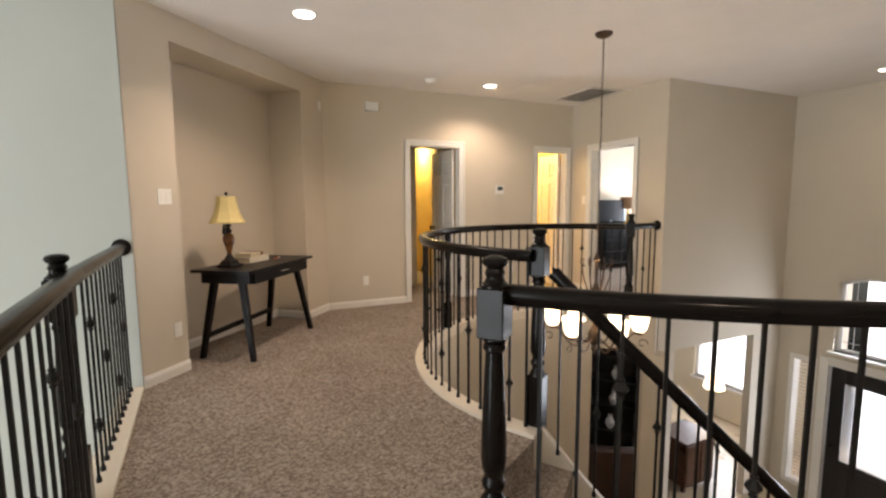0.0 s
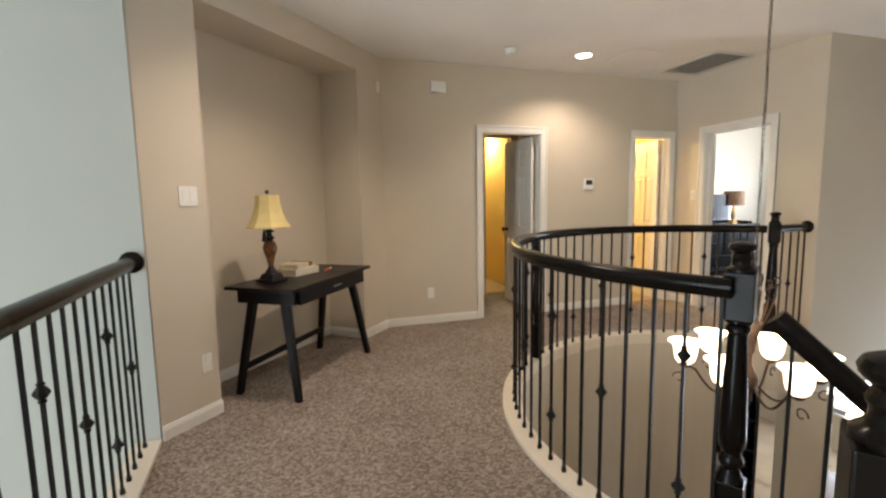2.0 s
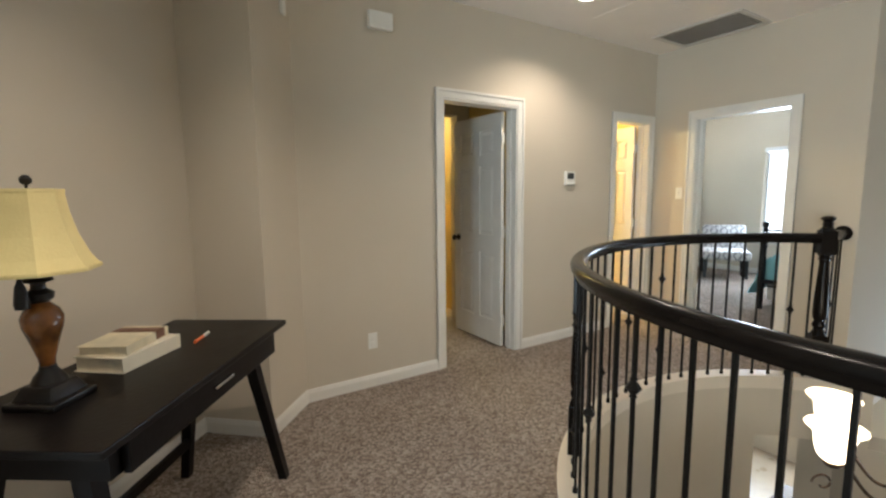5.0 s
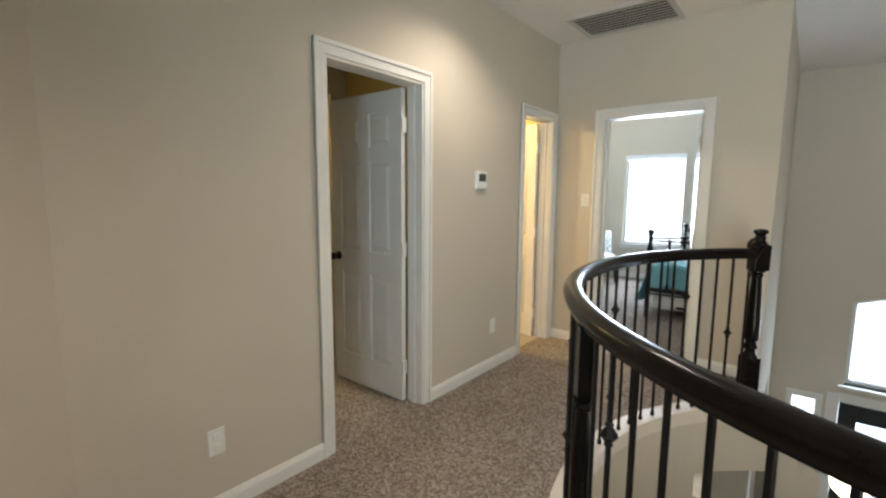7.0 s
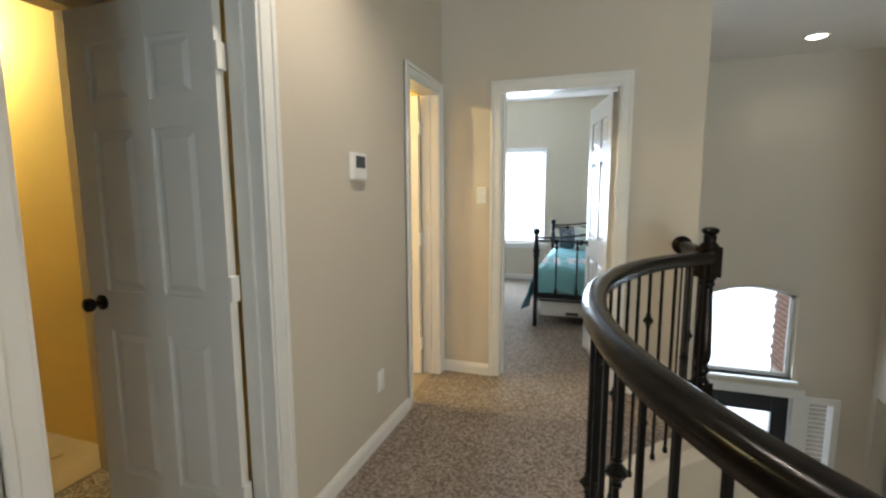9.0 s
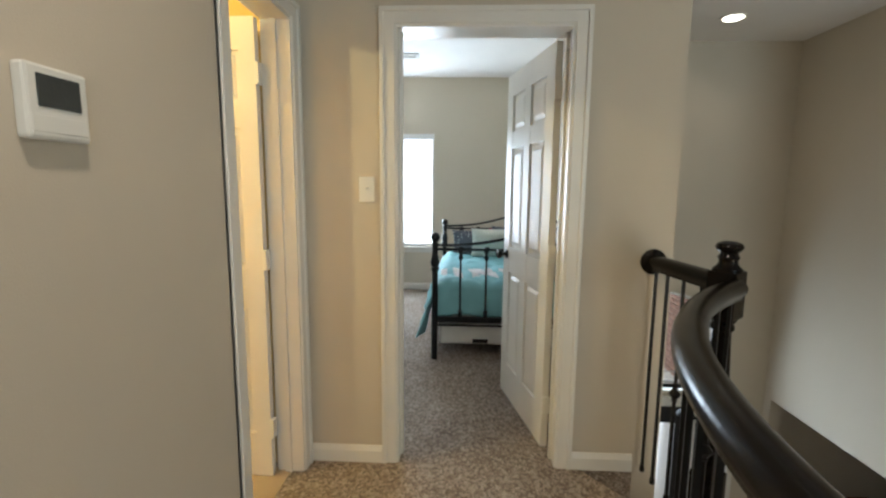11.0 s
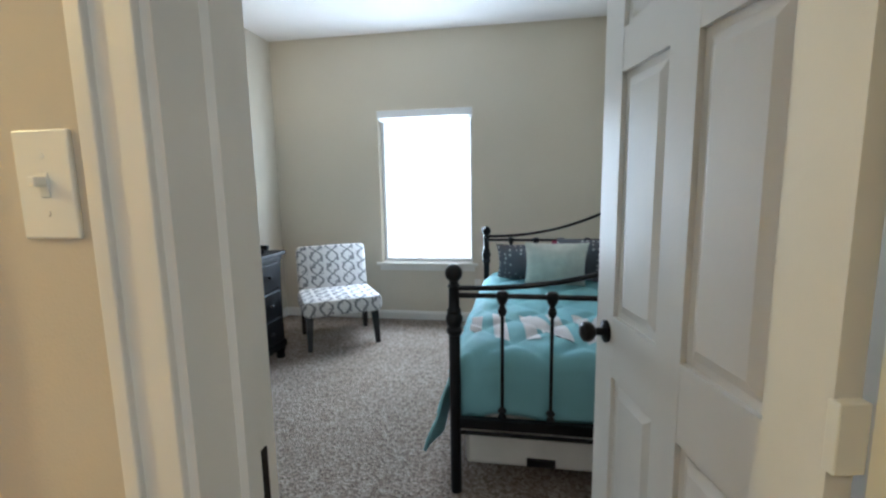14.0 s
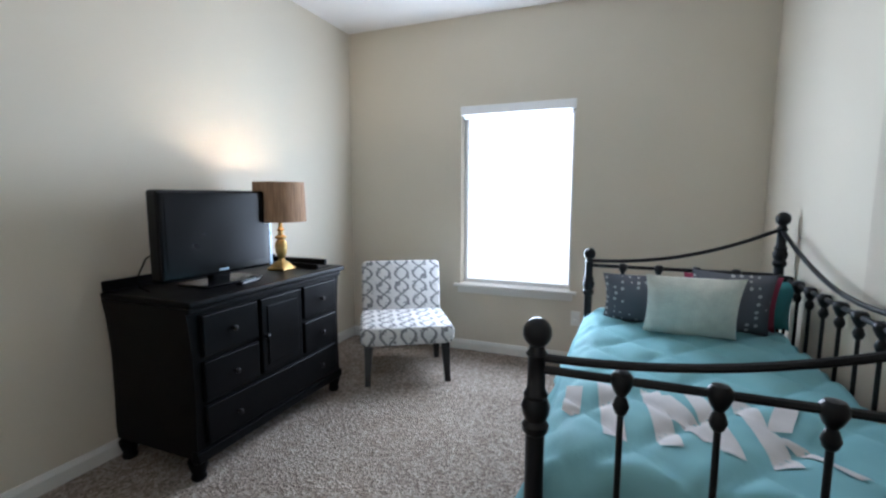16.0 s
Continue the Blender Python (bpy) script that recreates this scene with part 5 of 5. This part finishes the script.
part("side_trim", bx(0.352, -0.033, 0.05, 0.374, -0.005, 0.48, bevel=0.005), TVG, tv, "silvery edge trim")
part("maker_mark", bx(-0.03, -0.033, 0.066, 0.03, -0.0305, 0.076), TVG, tv)
part("cable", tube([(-0.30, 0.06, 0.20), (-0.36, 0.09, 0.16), (-0.40, 0.10, 0.08), (-0.41, 0.08, 0.03), (-0.38, 0.05, 0.008)], 0.004, 6), TVB, tv)
rm = thing("remote_control", pose(6.66, 6.53, 0.845, 0, 0, 8), "small black remote control lying on the dresser", "remote")
part("case", bx(-0.075, -0.02, 0, 0.075, 0.02, 0.016, bevel=0.005), TVB, rm)
for i in range(4):
    part("button", bx(-0.05 + i * 0.03, -0.006, 0.016, -0.036 + i * 0.03, 0.006, 0.018), TVG, rm)
DRUM = mat("brown_bark_shade", (0.36, 0.22, 0.13), 0.85, var=0.35, scale=3, fine=90, bump=0.3)
nt = DRUM.node_tree
mp = nt.nodes.new("ShaderNodeMapping")
mp.inputs["Scale"].default_value = (26, 26, 2.2)
nt.links.new(nt.nodes["Texture Coordinate"].outputs["Object"], mp.inputs["Vector"])
for nd_ in nt.nodes:
    if nd_.type == "TEX_NOISE":
        nt.links.new(mp.outputs["Vector"], nd_.inputs["Vector"])
nt.nodes["Principled BSDF"].inputs["Transmission Weight"].default_value = 0.0
GOLD = mat("antique_gold", (0.50, 0.34, 0.12), 0.38, metal=0.7, var=0.35, scale=16, fine=70, bump=0.15)
LXX, LYY = 7.08, 6.68
bl = thing("bedside_lamp", pose(LXX, LYY, 0.845), "lit lamp with brown drum shade and gilded baluster base", "lamp")
bm = bmesh.new()
box(bm, -0.062, -0.062, 0, 0.062, 0.062, 0.016, bevel=0.006)
box(bm, -0.055, -0.055, 0.016, 0.055, 0.055, 0.055, bevel=0.008, taper=(0.45, 0.45))
part("foot", bm, GOLD, bl)
part("stem", turned([(0.024, 0.052), (0.016, 0.07), (0.026, 0.085), (0.034, 0.11), (0.038, 0.15), (0.032, 0.178), (0.020, 0.190), (0.036, 0.20), (0.036, 0.208), (0.016, 0.216), (0.014, 0.24), (0.024, 0.25), (0.012, 0.262), (0.010, 0.36)], 18), GOLD, bl, smooth=True)
pr = [(0.158, 0.30), (0.150, 0.54)]
bm = bmesh.new()
lathe(bm, pr + [(r - 0.003, z) for r, z in pr[::-1]], 32)
for f in [f for f in bm.faces if len(f.verts) == 32]:
    bm.faces.remove(f)
part("shade", bm, DRUM, bl, "brown streaked drum shade", True)
part("light_bulb", turned([(0.012, 0.36), (0.028, 0.39), (0.030, 0.42), (0.018, 0.445), (0, 0.45)], 14), LAMPGLOW, bl, "glowing bulb", True)
bulb("bedside_bulb", LXX, LYY, 0.845 + 0.47, 15, (1.0, 0.74, 0.44), 0.03)
tr = thing("shallow_tray", pose(7.24, 6.60, 0.845, 0, 0, 85), "dark wooden tray at the dresser's end", "tray")
part("base", bx(-0.12, -0.06, 0, 0.12, 0.06, 0.006, bevel=0.002), DRESS, tr)
part("rim", bx(-0.13, 0.056, 0, 0.13, 0.068, 0.03, bevel=0.003), DRESS, tr)

DAMASK = mat("damask_upholstery", (0.66, 0.64, 0.62), 0.9, var=0.05, fine=200, bump=0.12, spec=0.1)
nt = DAMASK.node_tree
tcn = nt.nodes["Texture Coordinate"]


def mth(op, a, b=None):
    n = nt.nodes.new("ShaderNodeMath")
    n.operation = op
    for k, v in enumerate((a, b)):
        if v is None:
            continue
        if isinstance(v, (int, float)):
            n.inputs[k].default_value = v
        else:
            nt.links.new(v, n.inputs[k])
    return n.outputs[0]


sep = nt.nodes.new("ShaderNodeSeparateXYZ")
nt.links.new(tcn.outputs["Object"], sep.inputs[0])
vz = mth("ADD", sep.outputs["Z"], sep.outputs["Y"])
w1_ = mth("MULTIPLY", mth("SINE", mth("MULTIPLY", vz, 25.0)), 1.1)
og = mth("ABSOLUTE", mth("SINE", mth("ADD", mth("MULTIPLY", sep.outputs["X"], 25.0), w1_)))
og2 = mth("ABSOLUTE", mth("SINE", mth("SUBTRACT", mth("MULTIPLY", sep.outputs["X"], 25.0), w1_)))
line = mth("MINIMUM", og, og2)
fl_ = mth("MULTIPLY", mth("SINE", mth("MULTIPLY", sep.outputs["X"], 50.0)), mth("SINE", mth("MULTIPLY", vz, 50.0)))
vor = nt.nodes.new("ShaderNodeTexVoronoi")
vor.inputs["Scale"].default_value = 42
nt.links.new(tcn.outputs["Object"], vor.inputs["Vector"])
dark = mth("MAXIMUM", mth("LESS_THAN", line, 0.22), mth("MULTIPLY", mth("GREATER_THAN", fl_, 0.35), mth("LESS_THAN", vor.outputs["Distance"], 0.5)))
mx = nt.nodes.new("ShaderNodeMixRGB")
nt.links.new(dark, mx.inputs["Fac"])
mx.inputs["Color1"].default_value, mx.inputs["Color2"].default_value = (0.66, 0.64, 0.62, 1), (0.22, 0.215, 0.22, 1)
nt.links.new(mx.outputs["Color"], nt.nodes["Principled BSDF"].inputs["Base Color"])
# slipper chair; its front faces -y
FA = -58.0
cdx, cdy = math.cos(radians(FA)), math.sin(radians(FA))
ccx, ccy = 7.59 - cdy * 0.24, 6.06 + cdx * 0.24
chair = thing("slipper_chair", pose(ccx, ccy, 0, 0, 0, FA) @ Matrix.Diagonal((1.12, 1, 1, 1)), "armless slipper chair in grey and white damask upholstery", "chair")
part("seat", bx(-0.29, -0.30, 0.28, 0.29, 0.24, 0.425, bevel=0.045), DAMASK, chair, smooth=True)
bm = bx(-0.275, -0.055, 0.0, 0.275, 0.055, 0.46, bevel=0.035, m=Matrix.Translation((0, 0.23, 0.34)) @ pose(0, 0, 0, -11))
part("backrest", bm, DAMASK, chair, smooth=True)
for sx in (-1, 1):
    for sy in (-1, 1):
        bm = bmesh.new()
        leg(bm, (sx * 0.25, sy * 0.245, 0), (sx * 0.24, sy * 0.20, 0.29), 0.017, 0.026)
        part("leg", bm, BLACKWOOD, chair)

# ---------------------------------------------------------------- ground storey, seen through the well
LEATHER = mat("dark_brown_leather", (0.05, 0.022, 0.014), 0.4, var=0.35, scale=9, fine=80, bump=0.2)
BROWNW = mat("reddish_brown_wood", (0.075, 0.030, 0.016), 0.3, var=0.4, scale=7, fine=50, bump=0.06)
LEAF = mat("leaf_green", (0.06, 0.13, 0.03), 0.6, var=0.5, scale=18)
POTM = mat("clay_pot", (0.16, 0.10, 0.07), 0.7, var=0.3)
CHINA = mat("white_china", (0.8, 0.8, 0.78), 0.2, var=0.03)

BKM = pose(5.40, 5.35, LOW, 0, 0, -45)
bk = thing("bookcase", BKM, "tall dark wooden bookcase with objects on its shelves", "bookcase")
for b in ((-0.45, -0.17, 0, -0.41, 0.17, 2.1), (0.41, -0.17, 0, 0.45, 0.17, 2.1), (-0.41, 0.14, 0, 0.41, 0.17, 2.1)):
    part("panel", bx(*b, bevel=0.003), BLACKWOOD, bk)
for z in (0.06, 0.5, 0.92, 1.34, 1.74, 2.06):
    part("shelf", bx(-0.41, -0.165, z, 0.41, 0.14, z + 0.03, bevel=0.002), BLACKWOOD, bk)
random.seed(5)
for z in (0.53, 0.95, 1.37, 1.77):
    vz_ = thing("vase", BKM @ pose(random.uniform(-0.2, 0.2), -0.06, z), "white china vase on the bookcase shelf", "vase", "shelf vases")
    part("body", turned([(0.04, 0), (0.07, 0.05), (0.08, 0.11), (0.04, 0.18), (0.035, 0.2), (0.045, 0.22)], 16), CHINA, vz_, smooth=True)

arm = thing("leather_armchair", pose(4.62, 4.50, LOW, 0, 0, 150), "dark brown leather armchair in the lower room", "armchair")
part("seat", bx(-0.33, -0.36, 0.18, 0.33, 0.30, 0.44, bevel=0.06), LEATHER, arm, smooth=True)
part("backrest", bx(-0.42, 0.22, 0.2, 0.42, 0.44, 0.95, bevel=0.08), LEATHER, arm, smooth=True)
for s in (-1, 1):
    part("armrest", bx(s * 0.40 - 0.09, -0.38, 0.14, s * 0.40 + 0.09, 0.24, 0.62, bevel=0.06), LEATHER, arm, smooth=True)
    for y in (-0.32, 0.36):
        part("foot", bx(s * 0.38 - 0.03, y - 0.03, 0, s * 0.38 + 0.03, y + 0.03, 0.16, bevel=0.004), BLACKWOOD, arm)

ct = thing("side_cabinet", pose(6.0, 4.35, LOW), "reddish brown wooden side cabinet in the lower room", "cabinet")
part("body", bx(-0.30, -0.24, 0.08, 0.30, 0.24, 0.74, bevel=0.006), BROWNW, ct)
part("top", bx(-0.34, -0.28, 0.742, 0.34, 0.28, 0.78, bevel=0.008), BROWNW, ct)
for s in (-1, 1):
    dd = part("door", bx(s * 0.15 - 0.135, -0.255, 0.12, s * 0.15 + 0.135, -0.24, 0.71, bevel=0.005), BROWNW, ct)
    part("knob", turned([(0.005, 0), (0.012, 0.012), (0, 0.02)], 10, Matrix.Translation((s * 0.04, -0.255, 0.45)) @ pose(0, 0, 0, 90)), BRONZE, dd)
    for y in (-0.2, 0.2):
        part("foot", bx(s * 0.27 - 0.025, y - 0.025, 0, s * 0.27 + 0.025, y + 0.025, 0.08), BROWNW, ct)


def plant(x, y, z, label, n, r, h):
    t = thing("potted_plant", pose(x, y, z), label, "plant", "potted plants")
    part("pot", turned([(0.07, 0), (0.10, 0.12), (0.115, 0.16), (0.10, 0.16), (0.09, 0.14)], 18), POTM, t, "brown clay pot", True)
    for i in range(n):
        a, l = random.uniform(0, 6.28), random.uniform(0.6, 1)
        bm = bmesh.new()
        base = Vector((0.03 * math.cos(a), 0.03 * math.sin(a), 0.14))
        rows = []
        side = Vector((-math.sin(a), math.cos(a), 0))
        for k in range(6):
            s = k / 5
            c = base + Vector((math.cos(a) * r * l * s ** 1.2, math.sin(a) * r * l * s ** 1.2, h * l * (1.5 * s - 0.8 * s * s)))
            wd = 0.045 * math.sin(math.pi * min(0.97, s * 0.85 + 0.12))
            rows.append((bm.verts.new(c - side * wd), bm.verts.new(c + Vector((0, 0, -0.008))), bm.verts.new(c + side * wd)))
        for p, q in zip(rows, rows[1:]):
            bm.faces.new((p[0], p[1], q[1], q[0]))
            bm.faces.new((p[1], p[2], q[2], q[1]))
        part("leaf", bm, LEAF, t, smooth=True)


ctab = thing("glass_coffee_table", pose(4.15, 5.45, LOW), "dark low table with a plant on it", "table")
part("tabletop", bx(-0.5, -0.35, 0.42, 0.5, 0.35, 0.46, bevel=0.006), BLACKWOOD, ctab)
for sx in (-1, 1):
    for sy in (-1, 1):
        part("leg", bx(sx * 0.44 - 0.025, sy * 0.29 - 0.025, 0, sx * 0.44 + 0.025, sy * 0.29 + 0.025, 0.42), BLACKWOOD, ctab)
plant(4.15, 5.45, LOW + 0.46, "leafy green plant in a pot on the low table", 34, 0.28, 0.32)
lf = thing("floor_lamp", pose(6.95, 4.6, LOW), "lit floor lamp with pale shade and tripod legs", "lamp")
part("pole", tube([(0, 0, 0.55), (0, 0, 1.25)], 0.012, 10), IRON, lf)
for i in range(3):
    a = radians(120 * i)
    part("leg", tube([(0.25 * math.cos(a), 0.25 * math.sin(a), 0.0), (0.01 * math.cos(a), 0.01 * math.sin(a), 0.6)], 0.010, 8), IRON, lf)
bm = bmesh.new()
lathe(bm, [(0.16, 1.2), (0.10, 1.45), (0.097, 1.45), (0.157, 1.2)], 24)
for f in [f for f in bm.faces if len(f.verts) == 24]:
    bm.faces.remove(f)
part("shade", bm, SHG, lf, "glowing pale shade", True)
bulb("floor_lamp_bulb", 6.95, 4.6, LOW + 1.35, 14, (1.0, 0.72, 0.40), 0.05)

pn = thing("upright_piano", pose(6.3, 0.75, LOW), "dark upright cabinet with an orange-brown wooden front", "cabinet")
part("body", bx(-0.7, -0.3, 0.05, 0.7, 0.3, 1.1, bevel=0.01), BLACKWOOD, pn)
part("top", bx(-0.74, -0.33, 1.102, 0.74, 0.33, 1.14, bevel=0.008), mat("orange_brown_wood", (0.30, 0.12, 0.04), 0.35, var=0.3, scale=6), pn, "orange-brown wooden top")
for s in (-1, 1):
    part("foot", bx(s * 0.6 - 0.05, -0.28, 0, s * 0.6 + 0.05, 0.28, 0.05), BLACKWOOD, pn)
